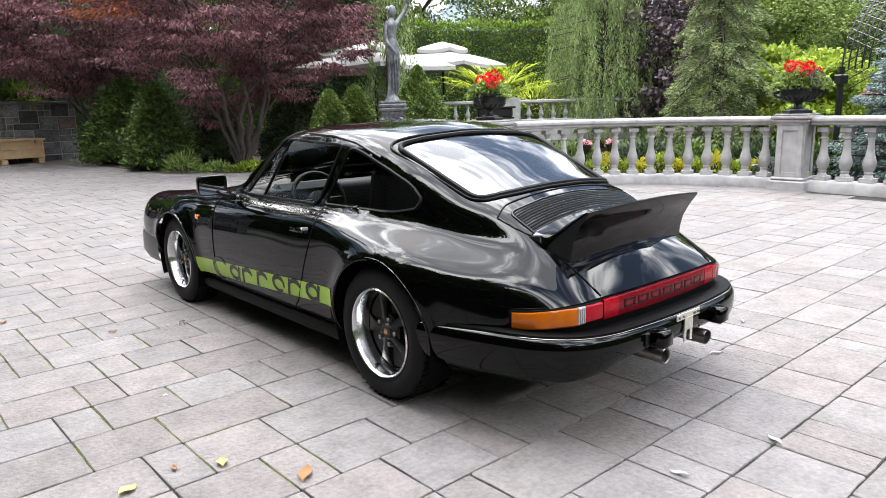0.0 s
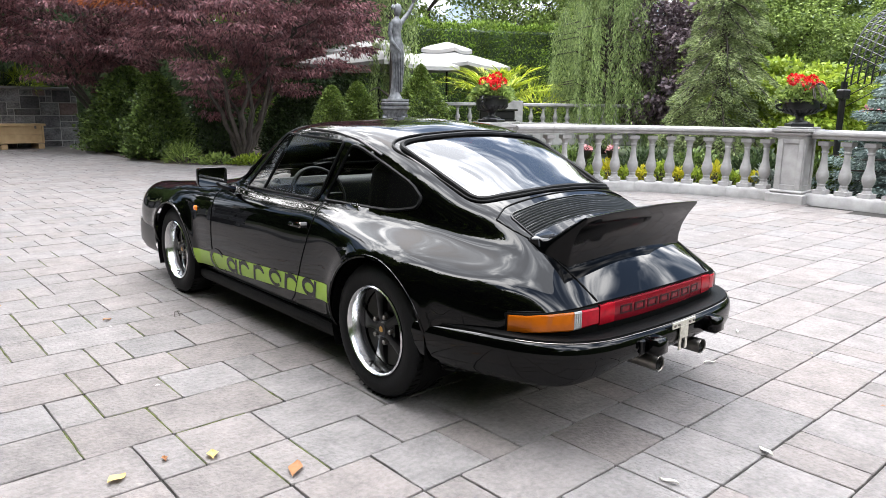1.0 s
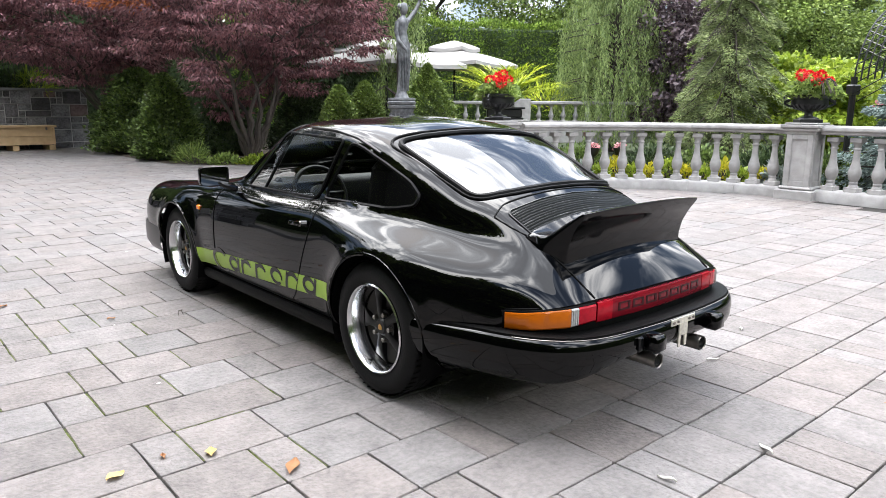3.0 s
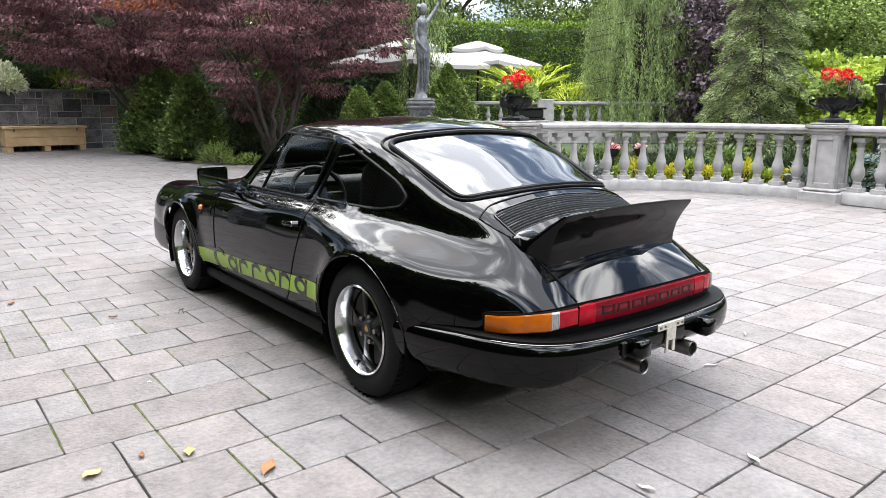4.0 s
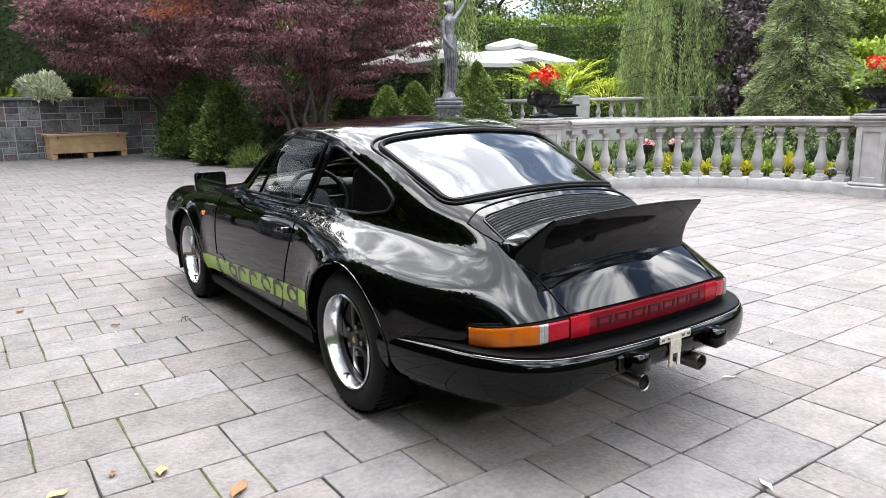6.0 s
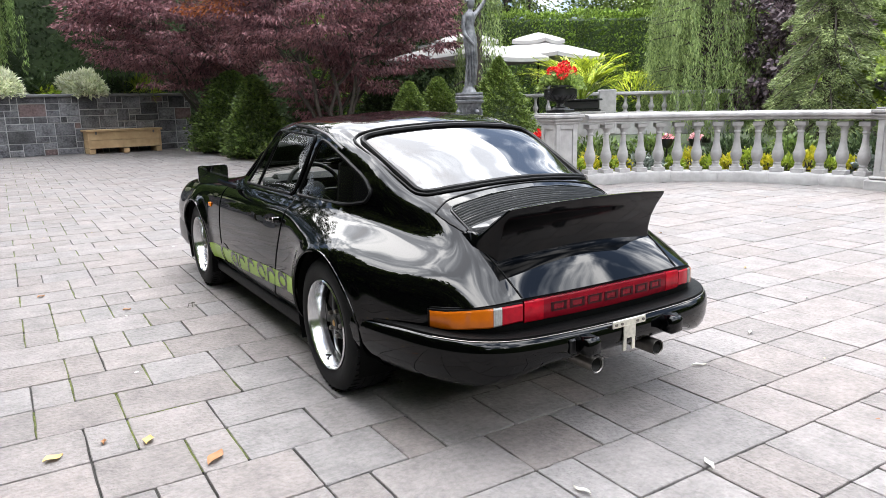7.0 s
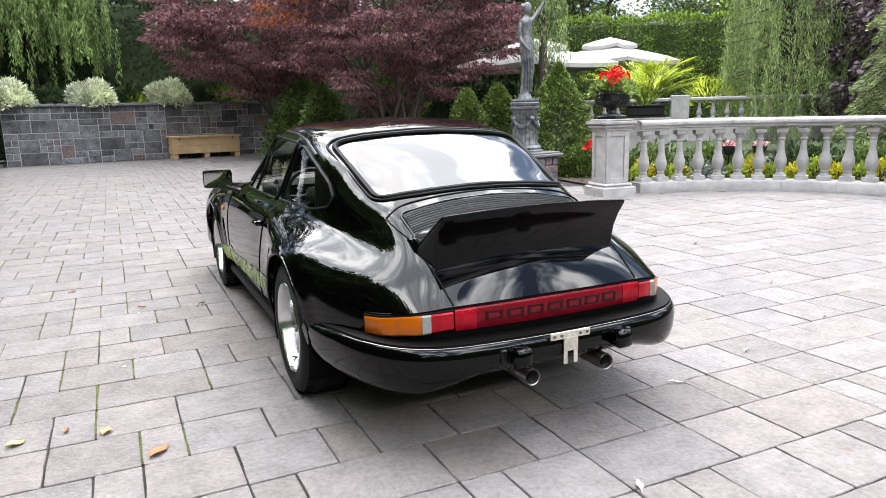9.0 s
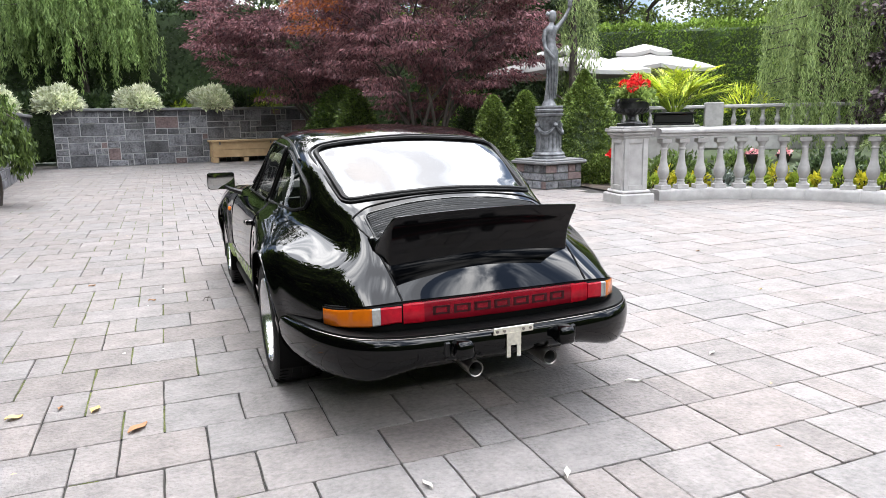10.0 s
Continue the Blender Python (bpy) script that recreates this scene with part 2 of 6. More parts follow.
# ---- mesh building ----
class Geo:
    """Vertices and faces of one mesh, collected."""

    def __init__(self):
        self.v, self.f = [], []

    def add(self, v, f):
        k = len(self.v)
        self.v.extend([tuple(p) for p in v])
        self.f.extend([tuple(i + k for i in q) for q in f])
        return self

    def box(self, cx, cy, cz, sx, sy, sz, rz=0.0, bev=0.0):
        c, s = math.cos(rz), math.sin(rz)
        b = min(bev, 0.45 * min(sx, sy, sz))
        hx, hy, hz = sx / 2, sy / 2, sz / 2
        if b <= 0:
            p = [(x * hx, y * hy, z * hz) for z in (-1, 1) for x, y in ((-1, -1), (1, -1), (1, 1), (-1, 1))]
            f = [(0, 3, 2, 1), (4, 5, 6, 7)] + [(i, (i + 1) % 4, (i + 1) % 4 + 4, i + 4) for i in range(4)]
        else:
            p, f = [], []
            for z, ins in ((-hz, b), (-hz + b, 0), (hz - b, 0), (hz, b)):
                ax, ay = hx - ins, hy - ins
                p += [(-ax + b * (ins == 0), -ay, z), (ax - b * (ins == 0), -ay, z), (ax, -ay + b * (ins == 0), z), (ax, ay - b * (ins == 0), z),
                      (ax - b * (ins == 0), ay, z), (-ax + b * (ins == 0), ay, z), (-ax, ay - b * (ins == 0), z), (-ax, -ay + b * (ins == 0), z)]
            for k in range(3):
                f += [(8 * k + i, 8 * k + (i + 1) % 8, 8 * k + 8 + (i + 1) % 8, 8 * k + 8 + i) for i in range(8)]
            f += [tuple(range(7, -1, -1)), tuple(range(24, 32))]
        self.add([(cx + x * c - y * s, cy + x * s + y * c, cz + z) for x, y, z in p], f)
        return self

    def lathe(self, prof, n=24, at=(0, 0, 0), squash=None):
        """prof: (radius, z) from bottom to top, turned about the upright axis at at."""
        k = len(prof)
        v = []
        for r, z in prof:
            for i in range(n):
                a = 2 * math.pi * i / n
                v.append((at[0] + r * math.cos(a), at[1] + r * math.sin(a), at[2] + z))
        f = [(j * n + i, j * n + (i + 1) % n, (j + 1) * n + (i + 1) % n, (j + 1) * n + i) for j in range(k - 1) for i in range(n)]
        f += [tuple(range(n - 1, -1, -1)), tuple((k - 1) * n + i for i in range(n))]
        return self.add(v, f)

    def tube(self, pts, rad, n=6, closed=False, caps=True):
        """A round bar along pts; rad: one radius, or one a point."""
        pts = [Vector(p) for p in pts]
        k = len(pts)
        rads = rad if hasattr(rad, "__len__") else [rad] * k
        v = []
        up = Vector((0.13, 0.21, 0.97))
        for i in range(k):
            d = (pts[(i + 1) % k] - pts[i - 1]) if closed else (pts[min(i + 1, k - 1)] - pts[max(i - 1, 0)])
            d = d.normalized() if d.length > 1e-9 else Vector((0, 0, 1))
            a = up - d * up.dot(d)
            if a.length < 0.05:
                a = d.orthogonal()
            a.normalize()
            up = a
            b = d.cross(a)
            v += [pts[i] + (a * math.cos(2 * math.pi * j / n) + b * math.sin(2 * math.pi * j / n)) * rads[i] for j in range(n)]
        last = k if closed else k - 1
        f = [(i * n + j, i * n + (j + 1) % n, ((i + 1) % k) * n + (j + 1) % n, ((i + 1) % k) * n + j) for i in range(last) for j in range(n)]
        if not closed and caps:
            f += [tuple(range(n - 1, -1, -1)), tuple((k - 1) * n + j for j in range(n))]
        return self.add(v, f)

    def sheet(self, rows):
        """A net of rows of points, all of one length."""
        m = len(rows[0])
        v = [p for r in rows for p in r]
        f = [(i * m + j, i * m + j + 1, (i + 1) * m + j + 1, (i + 1) * m + j) for i in range(len(rows) - 1) for j in range(m - 1)]
        return self.add(v, f)

    def moved(self, m):
        self.v = [tuple(m @ Vector(p)) for p in self.v]
        return self

    def mesh(self, name, material, smooth=35):
        me = bpy.data.meshes.new(name)
        me.from_pydata(self.v, [], self.f)
        me.update()
        if smooth:
            me.shade_smooth()
            if smooth < 180:
                me.set_sharp_from_angle(angle=radians(smooth))
        me.materials.append(material)
        return me


def part(name, geo, material, parent, label="", smooth=35, kind=""):
    me = geo.mesh(name, material, smooth) if isinstance(geo, Geo) else geo
    ob = new(name, me)
    ob.parent = parent
    return tagged(ob, label, kind=kind)


def thing(name, geo, material, label, category, group="", kind="", smooth=35, at=None):
    ob = new(name, geo.mesh(name, material, smooth) if geo else None)
    if at is not None:
        ob.matrix_basis = at
    return tagged(ob, label, category, group, kind)


def rounded(poly, r, n=5):
    """A closed outline with its corners rounded."""
    out = []
    k = len(poly)
    for i in range(k):
        p, a, b = Vector(poly[i]), Vector(poly[i - 1]), Vector(poly[(i + 1) % k])
        d = min(r, 0.45 * (a - p).length, 0.45 * (b - p).length)
        s, e = p + (a - p).normalized() * d, p + (b - p).normalized() * d
        for j in range(n + 1):
            t = j / n
            out.append(tuple(s * (1 - t) ** 2 + p * 2 * t * (1 - t) + e * t * t))
    return out


# ---- the car: rear axle at y = 0, nose towards +y ----
def natural(ts, vals, tq):
    ts, vals, tq = np.asarray(ts, float), np.asarray(vals, float), np.asarray(tq, float)
    n = len(ts)
    h = np.diff(ts)
    a = np.zeros((n, n))
    rhs = np.zeros((n,) + vals.shape[1:])
    a[0, 0] = a[-1, -1] = 1
    for i in range(1, n - 1):
        a[i, i - 1], a[i, i], a[i, i + 1] = h[i - 1], 2 * (h[i - 1] + h[i]), h[i]
        rhs[i] = 6 * ((vals[i + 1] - vals[i]) / h[i] - (vals[i] - vals[i - 1]) / h[i - 1])
    m = np.linalg.solve(a, rhs.reshape(n, -1)).reshape(rhs.shape)
    k = np.clip(np.searchsorted(ts, tq) - 1, 0, n - 2)
    sh = (slice(None),) + (None,) * (vals.ndim - 1)
    d, hk = (tq - ts[k])[sh], h[k][sh]
    return vals[k] + d * ((vals[k + 1] - vals[k]) / hk - hk * (2 * m[k] + m[k + 1]) / 6) + d * d * m[k] / 2 + d ** 3 * (m[k + 1] - m[k]) / (6 * hk)


# body sections from nose to tail: y, then (half width, height) from sill to centre line
LOW = [(0.66, 0.17), (0.755, 0.26), (0.79, 0.42), (0.788, 0.58)]
SECTIONS = [
    (3.13, [(0.48, 0.20), (0.56, 0.28), (0.60, 0.38), (0.61, 0.47)], [(0.58, 0.53), (0.50, 0.545), (0.38, 0.54), (0.25, 0.55), (0.12, 0.555), (0, 0.555)]),
    (2.98, [(0.58, 0.18), (0.69, 0.27), (0.748, 0.40), (0.748, 0.53)], [(0.69, 0.635), (0.58, 0.665), (0.42, 0.605), (0.28, 0.60), (0.14, 0.605), (0, 0.605)]),
    (2.60, [(0.65, 0.17), (0.745, 0.27), (0.797, 0.42), (0.797, 0.56)], [(0.735, 0.68), (0.625, 0.725), (0.45, 0.68), (0.30, 0.68), (0.15, 0.69), (0, 0.695)]),
    (2.27, [(0.66, 0.17), (0.76, 0.27), (0.806, 0.42), (0.806, 0.575)], [(0.755, 0.70), (0.65, 0.752), (0.47, 0.735), (0.31, 0.745), (0.15, 0.755), (0, 0.76)]),
    (1.95, LOW, [(0.75, 0.71), (0.665, 0.765), (0.50, 0.785), (0.34, 0.80), (0.17, 0.812), (0, 0.815)]),
    (1.75, LOW, [(0.752, 0.718), (0.68, 0.778), (0.59, 0.803), (0.40, 0.83), (0.20, 0.848), (0, 0.855)]),
    (1.58, LOW, [(0.753, 0.722), (0.682, 0.784), (0.625, 0.825), (0.49, 0.89), (0.25, 0.93), (0, 0.943)]),
    (1.35, LOW, [(0.754, 0.725), (0.682, 0.788), (0.618, 0.895), (0.548, 0.995), (0.29, 1.045), (0, 1.06)]),
    (1.12, LOW, [(0.755, 0.727), (0.68, 0.79), (0.612, 0.95), (0.542, 1.10), (0.30, 1.145), (0, 1.16)]),
    (0.85, LOW, [(0.756, 0.728), (0.68, 0.79), (0.608, 0.96), (0.535, 1.128), (0.30, 1.18), (0, 1.195)]),
    (0.50, LOW, [(0.757, 0.728), (0.68, 0.79), (0.606, 0.955), (0.535, 1.112), (0.30, 1.17), (0, 1.187)]),
    (0.22, [(0.67, 0.17), (0.77, 0.26), (0.805, 0.42), (0.807, 0.575)], [(0.778, 0.695), (0.675, 0.775), (0.60, 0.915), (0.525, 1.05), (0.29, 1.11), (0, 1.125)]),
    (0.00, [(0.68, 0.17), (0.777, 0.26), (0.812, 0.42), (0.813, 0.58)], [(0.765, 0.69), (0.645, 0.757), (0.582, 0.865), (0.51, 0.97), (0.285, 1.03), (0, 1.048)]),
    (-0.20, [(0.67, 0.18), (0.767, 0.27), (0.80, 0.41), (0.802, 0.56)], [(0.745, 0.662), (0.61, 0.728), (0.552, 0.80), (0.485, 0.88), (0.27, 0.945), (0, 0.965)]),
    (-0.40, [(0.645, 0.20), (0.72, 0.28), (0.755, 0.39), (0.757, 0.52)], [(0.70, 0.618), (0.58, 0.69), (0.505, 0.757), (0.44, 0.82), (0.25, 0.868), (0, 0.885)]),
]
net = [[(x, y, z) for x, z in lo + hi] for y, lo, hi in SECTIONS]
net.append([(0.615, -0.50, 0.22), (0.675, -0.53, 0.29), (0.70, -0.55, 0.38), (0.695, -0.56, 0.49), (0.637, -0.59, 0.588), (0.545, -0.60, 0.65),
            (0.47, -0.605, 0.695), (0.40, -0.61, 0.722), (0.22, -0.615, 0.755), (0, -0.62, 0.768)])
net.append([(0.61, -0.55, 0.24), (0.655, -0.59, 0.30), (0.672, -0.615, 0.38), (0.66, -0.64, 0.475), (0.60, -0.71, 0.55), (0.53, -0.74, 0.59),
            (0.455, -0.76, 0.615), (0.38, -0.77, 0.63), (0.20, -0.78, 0.65), (0, -0.785, 0.66)])
net.append([(0.60, -0.575, 0.26), (0.645, -0.61, 0.31), (0.66, -0.63, 0.38), (0.648, -0.66, 0.465), (0.595, -0.765, 0.52), (0.52, -0.838, 0.54),
            (0.44, -0.866, 0.55), (0.36, -0.876, 0.553), (0.18, -0.890, 0.556), (0, -0.895, 0.558)])
net = np.array(net)
full = np.concatenate([net * (-1, 1, 1), net[:, ::-1][:, 1:]], axis=1)
us = np.concatenate([[0], np.cumsum(np.abs(np.diff(full, axis=0)).sum(2).mean(1) ** 0.75)])
vs_ = np.concatenate([[0], np.cumsum((np.diff(full, axis=1) ** 2).sum(2).mean(0) ** 0.375)])
NU, NV = 250, 200
skin = natural(us, full, np.linspace(us[0], us[-1], NU))
skin = natural(vs_, skin.transpose(1, 0, 2), np.linspace(vs_[0], vs_[-1], NV)).transpose(1, 0, 2)
ARCHES = [(0.0, 0.298, 0.335), (2.271, 0.292, 0.325)]
for yc, zc, rr in ARCHES:
    # rolled lips swell the skin round the wheel openings
    r = np.hypot(skin[..., 1] - yc, skin[..., 2] - zc)
    low = np.clip((0.74 - skin[..., 2]) / 0.12, 0, 1) * (np.abs(skin[..., 0]) > 0.5)
    skin[..., 0] += np.sign(skin[..., 0]) * 0.016 * np.exp(-((r - rr) / 0.05) ** 2) * low


def on_skin_side(y, z, side=-1):
    """The skin's point nearest to (y, z) seen from the side."""
    d = (skin[..., 1] - y) ** 2 + (skin[..., 2] - z) ** 2 + 10.0 * (skin[..., 0] * side < 0.25)
    w = np.unravel_index(np.argpartition(d, 4, axis=None)[:4], d.shape)
    wt = 1 / (d[w] + 1e-6)
    return Vector((float((skin[w][:, 0] * wt).sum() / wt.sum()), y, z))


def on_skin_top(x, y):
    d = (skin[..., 0] - x) ** 2 + (skin[..., 1] - y) ** 2 + 10.0 * (skin[..., 2] < 0.5)
    w = np.unravel_index(np.argpartition(d, 4, axis=None)[:4], d.shape)
    wt = 1 / (d[w] + 1e-6)
    return Vector((x, y, float((skin[w][:, 2] * wt).sum() / wt.sum())))


def in_outline(p, poly):
    """Inside or not, and the nearest point of the outline, for many points."""
    a = np.array(poly)
    b = np.roll(a, -1, axis=0)
    ins = np.zeros(len(p), bool)
    best = np.full(len(p), 1e9)
    near = np.zeros_like(p)
    for (ax, ay), (bx, by) in zip(a, b):
        c = (ay > p[:, 1]) != (by > p[:, 1])
        with np.errstate(divide="ignore", invalid="ignore"):
            ins ^= c & (p[:, 0] < (bx - ax) * (p[:, 1] - ay) / (by - ay + 1e-12) + ax)
        e = np.array([bx - ax, by - ay])
        t = np.clip(((p - (ax, ay)) @ e) / (e @ e + 1e-12), 0, 1)
        q = np.array([ax, ay]) + t[:, None] * e
        d = ((p - q) ** 2).sum(1)
        k = d < best
        best[k], near[k] = d[k], q[k]
    return ins, near


V = skin.reshape(-1, 3).copy()
F = np.array([(i * NV + j, i * NV + j + 1, (i + 1) * NV + j + 1, (i + 1) * NV + j) for i in range(NU - 1) for j in range(NV - 1)])
mid_ = F[(NU // 2) * (NV - 1) + NV // 2]
if np.cross(V[mid_[1]] - V[mid_[0]], V[mid_[2]] - V[mid_[0]])[2] < 0:
    F = F[:, ::-1].copy()
kept = np.ones(len(F), bool)


def cut(poly, axes, where):
    """Takes the faces inside an outline out of the skin; the edge lies on the outline. Returns those faces."""
    global kept
    p = V[:, axes]
    ok = where(V)
    ins, near = in_outline(p, poly)
    fc = V[F].mean(1)
    fin, _ = in_outline(fc[:, axes], poly)
    fin &= where(fc) & kept
    edge = np.intersect1d(np.unique(F[fin]), np.unique(F[kept & ~fin]))
    V[np.ix_(edge, axes)] = near[edge]
    kept &= ~fin
    return F[fin]


def circle(yc, zc, rr, n=72):
    return [(yc + rr * math.cos(2 * math.pi * i / n), zc + rr * math.sin(2 * math.pi * i / n)) for i in range(n)]


DOORGLASS = rounded([(1.40, 0.797), (1.13, 1.105), (0.545, 1.085), (0.635, 0.80)], 0.03)
QUARTER = rounded([(0.575, 0.803), (0.475, 1.072), (0.40, 1.06), (0.18, 0.985), (0.02, 0.922), (-0.055, 0.865), (-0.04, 0.825), (0.08, 0.803)], 0.04)
REARWIN = rounded([(-0.488, 0.225), (-0.3, 0.218), (0, 0.212), (0.3, 0.218), (0.488, 0.225), (0.447, -0.285), (0.3, -0.335), (0, -0.355), (-0.3, -0.335), (-0.447, -0.285)], 0.06)
REARSEAL = rounded([(-0.515, 0.27), (-0.3, 0.265), (0, 0.26), (0.3, 0.265), (0.515, 0.27), (0.462, -0.295), (0.3, -0.352), (0, -0.372), (-0.3, -0.352), (-0.462, -0.295)], 0.075)
SCREEN = rounded([(-0.50, 1.14), (0, 1.08), (0.50, 1.14), (0.60, 1.53), (0.35, 1.66), (0, 1.71), (-0.35, 1.66), (-0.60, 1.53)], 0.06)

car = new("sports_car")
tagged(car, "glossy black classic coupe with lime side stripes, parked on grey pavers", "car")
glass = {}
for yc, zc, rr in ARCHES:
    cut(circle(yc, zc, rr), [1, 2], lambda q: np.abs(q[:, 0]) > 0.4)
for s in (-1, 1):
    glass["door", s] = cut(DOORGLASS, [1, 2], lambda q: q[:, 0] * s > 0.3)
    glass["quarter", s] = cut(QUARTER, [1, 2], lambda q: q[:, 0] * s > 0.3)
glass["rear"] = cut(REARWIN, [0, 1], lambda q: q[:, 2] > 0.8)
GRILLE = rounded([(-0.415, -0.423), (-0.2, -0.424), (0, -0.425), (0.2, -0.424), (0.415, -0.423), (0.405, -0.57), (-0.405, -0.57)], 0.03)
cut(GRILLE, [0, 1], lambda q: q[:, 2] > 0.5)
glass["screen"] = cut(SCREEN, [0, 1], lambda q: q[:, 2] > 0.75)


def picked(faces):
    used = np.unique(faces)
    back = np.full(len(V), -1)
    back[used] = np.arange(len(used))
    g = Geo()
    g.v, g.f = [tuple(map(float, p)) for p in V[used]], [tuple(int(i) for i in q) for q in back[faces]]
    return g


# paint is single-skinned: the inner faces are lined by the cabin below
body = part("body", picked(F[kept]), PAINT, car, "glossy black bodywork reflecting the sky", smooth=180)
for (key), label, m in ((("door", -1), "door window", GLASS), (("door", 1), "door window", GLASS), (("quarter", -1), "tinted rear quarter window", GLASS), (("quarter", 1), "tinted rear quarter window", GLASS)):
    w = part("side_window", picked(glass[key]), m, car, smooth=180)
    w.visible_shadow = False
rear_window = part("rear_window", picked(glass["rear"]), REARGLASS, car, "wide rear window mirroring clouds", smooth=180)
windscreen = part("windscreen", picked(glass["screen"]), GLASS, car, smooth=180)
rear_window.visible_shadow = windscreen.visible_shadow = False

for s in (-1, 1):
    for outline, r in ((DOORGLASS, 0.007), (QUARTER, 0.009)):
        part("window_seal", Geo().tube([on_skin_side(y, z, s) + Vector((s * 0.003, 0, 0)) for y, z in outline], r, 6, True), RUBBER, car)
    # vent window bar and door frame
    part("vent_bar", Geo().tube([on_skin_side(1.19, 0.80, s), on_skin_side(1.065, 1.10, s)], 0.009, 6), SATIN, car)
    part("gutter", Geo().tube([on_skin_side(y, z, s) + Vector((s * 0.006, 0, 0)) for y, z in
                               ((1.50, 0.83), (1.38, 0.965), (1.24, 1.085), (1.13, 1.132), (0.9, 1.137), (0.65, 1.127), (0.45, 1.098), (0.25, 1.035))], 0.007, 6), SATIN, car)
    for (yc, zc, rr), span in zip(ARCHES, ((-18, 198), (2, 195))):
        arc = [(yc + rr * math.cos(radians(a)), zc + rr * math.sin(radians(a))) for a in np.linspace(span[0], span[1], 40)]
        part("arch_lip", Geo().tube([on_skin_side(y, z, s) + Vector((-s * 0.004, 0, 0)) for y, z in arc], 0.008, 6), PAINT, car)
        rows = [[(s * xx, yc + (rr + 0.004) * math.cos(radians(a)), zc + (rr + 0.004) * math.sin(radians(a))) for a in np.linspace(-25, 205, 32)] for xx in (0.79, 0.42)]
        part("wheel_house", Geo().sheet(rows), RUBBER, car)
for outline, r in ((REARWIN, 0.014), (REARSEAL, 0.007), (SCREEN, 0.011)):
    part("window_seal", Geo().tube([on_skin_top(x, y) + Vector((0, 0, 0.002)) for x, y in outline], r, 8, True), RUBBER, car)
part("chrome_bead", Geo().tube([on_skin_top(x * 1.005, y) + Vector((0, 0, 0.0105)) for x, y in REARWIN], 0.0018, 5, True), STEEL, car)
part("underbody", Geo().box(0, 1.1, 0.21, 1.15, 2.9, 0.09, bev=0.03), RUBBER, car)


# ---- rear end ----
PLAN = [(-0.668, -0.600), (-0.650, -0.655), (-0.625, -0.72), (-0.595, -0.765), (-0.52, -0.838), (-0.44, -0.866), (-0.36, -0.876), (-0.18, -0.890), (0, -0.895)]
PLAN = PLAN + [(-x, y) for x, y in PLAN[-2::-1]]


def tail(x):
    """y of the tail at half width x."""
    return float(np.interp(x, [p[0] for p in PLAN], [p[1] for p in PLAN]))


def strip(x0, x1, z0, z1, out, n=14, thick=0.02):
    """A lens that follows the tail between two half widths; z0, z1: functions of x."""
    xs = np.linspace(x0, x1, n)
    rows = []
    for zt, o in ((0, -thick), (0, out - 0.004), (0.08, out), (0.92, out), (1, out - 0.004), (1, -thick)):
        rows.append([(x * (1 + 0.4 * o / 0.6), tail(x) - o, z0(x) + (z1(x) - z0(x)) * zt) for x in xs])
    g = Geo().sheet(rows)
    m = n
    for k in (0, m - 1):
        g.f.append(tuple(r * m + k for r in range(6)))
    return g


def lens_bottom(x):
    return 0.466 if abs(x) < 0.43 else 0.466 - 0.028 * (abs(x) - 0.43) / 0.2


def lens_top(x):
    return float(np.interp(abs(x), [0, 0.18, 0.36, 0.44, 0.52, 0.595, 0.66], [0.548, 0.546, 0.543, 0.541, 0.535, 0.522, 0.506]))


part("rear_panel", strip(-0.664, 0.664, lambda x: 0.36, lambda x: lens_top(x) + 0.006, 0.0, 40), RUBBER, car)
reflector = part("reflector_strip", strip(-0.398, 0.398, lens_bottom, lens_top, 0.012, 24), RED, car, "red reflector strip with dark markings")
for x0, x1 in ((-0.398, -0.318), (0.318, 0.398)):
    part("reflector_end", strip(x0, x1, lens_bottom, lens_top, 0.0135, 8), REDLIT, reflector, "brighter red reflector end")
# the maker's name is kept as plain block shapes
for k, x0 in enumerate(np.linspace(-0.285, 0.215, 7)):
    x1 = x0 + 0.068
    for za, zb, xa, xb in ((0.490, 0.498, x0, x1), (0.517, 0.525, x0, x1), (0.490, 0.525, x0, x0 + 0.012), (0.490, 0.525, x1 - 0.012, x1)):
        part("marking", strip(xa, xb, lambda x: za, lambda x: zb, 0.0135, 3, 0.004), DARKRED, reflector)
for s in (-1, 1):
    lamp = part("tail_lamp", strip(*sorted((s * 0.655, s * 0.402)), lens_bottom, lens_top, 0.006, 20), RUBBER, car, "amber, clear and red tail lamp")
    part("amber_lens", strip(*sorted((s * 0.652, s * 0.510)), lambda x: lens_bottom(x) + 0.006, lambda x: lens_top(x) - 0.006, 0.013, 12), AMBER, lamp, "amber lens")
    part("clear_lens", strip(*sorted((s * 0.509, s * 0.480)), lambda x: lens_bottom(x) + 0.006, lambda x: lens_top(x) - 0.006, 0.013, 6), CLEAR, lamp, "clear ribbed lens")
    part("red_lens", strip(*sorted((s * 0.479, s * 0.404)), lambda x: lens_bottom(x) + 0.006, lambda x: lens_top(x) - 0.006, 0.013, 8), REDLIT, lamp, "red lens")
    for k in range(3):
        xa = s * (0.4835 + 0.0085 * k)
        part("rib", strip(*sorted((xa, xa + s * 0.002)), lambda x: lens_bottom(x) + 0.008, lambda x: lens_top(x) - 0.008, 0.0155, 2, 0.003), CLEAR, lamp)


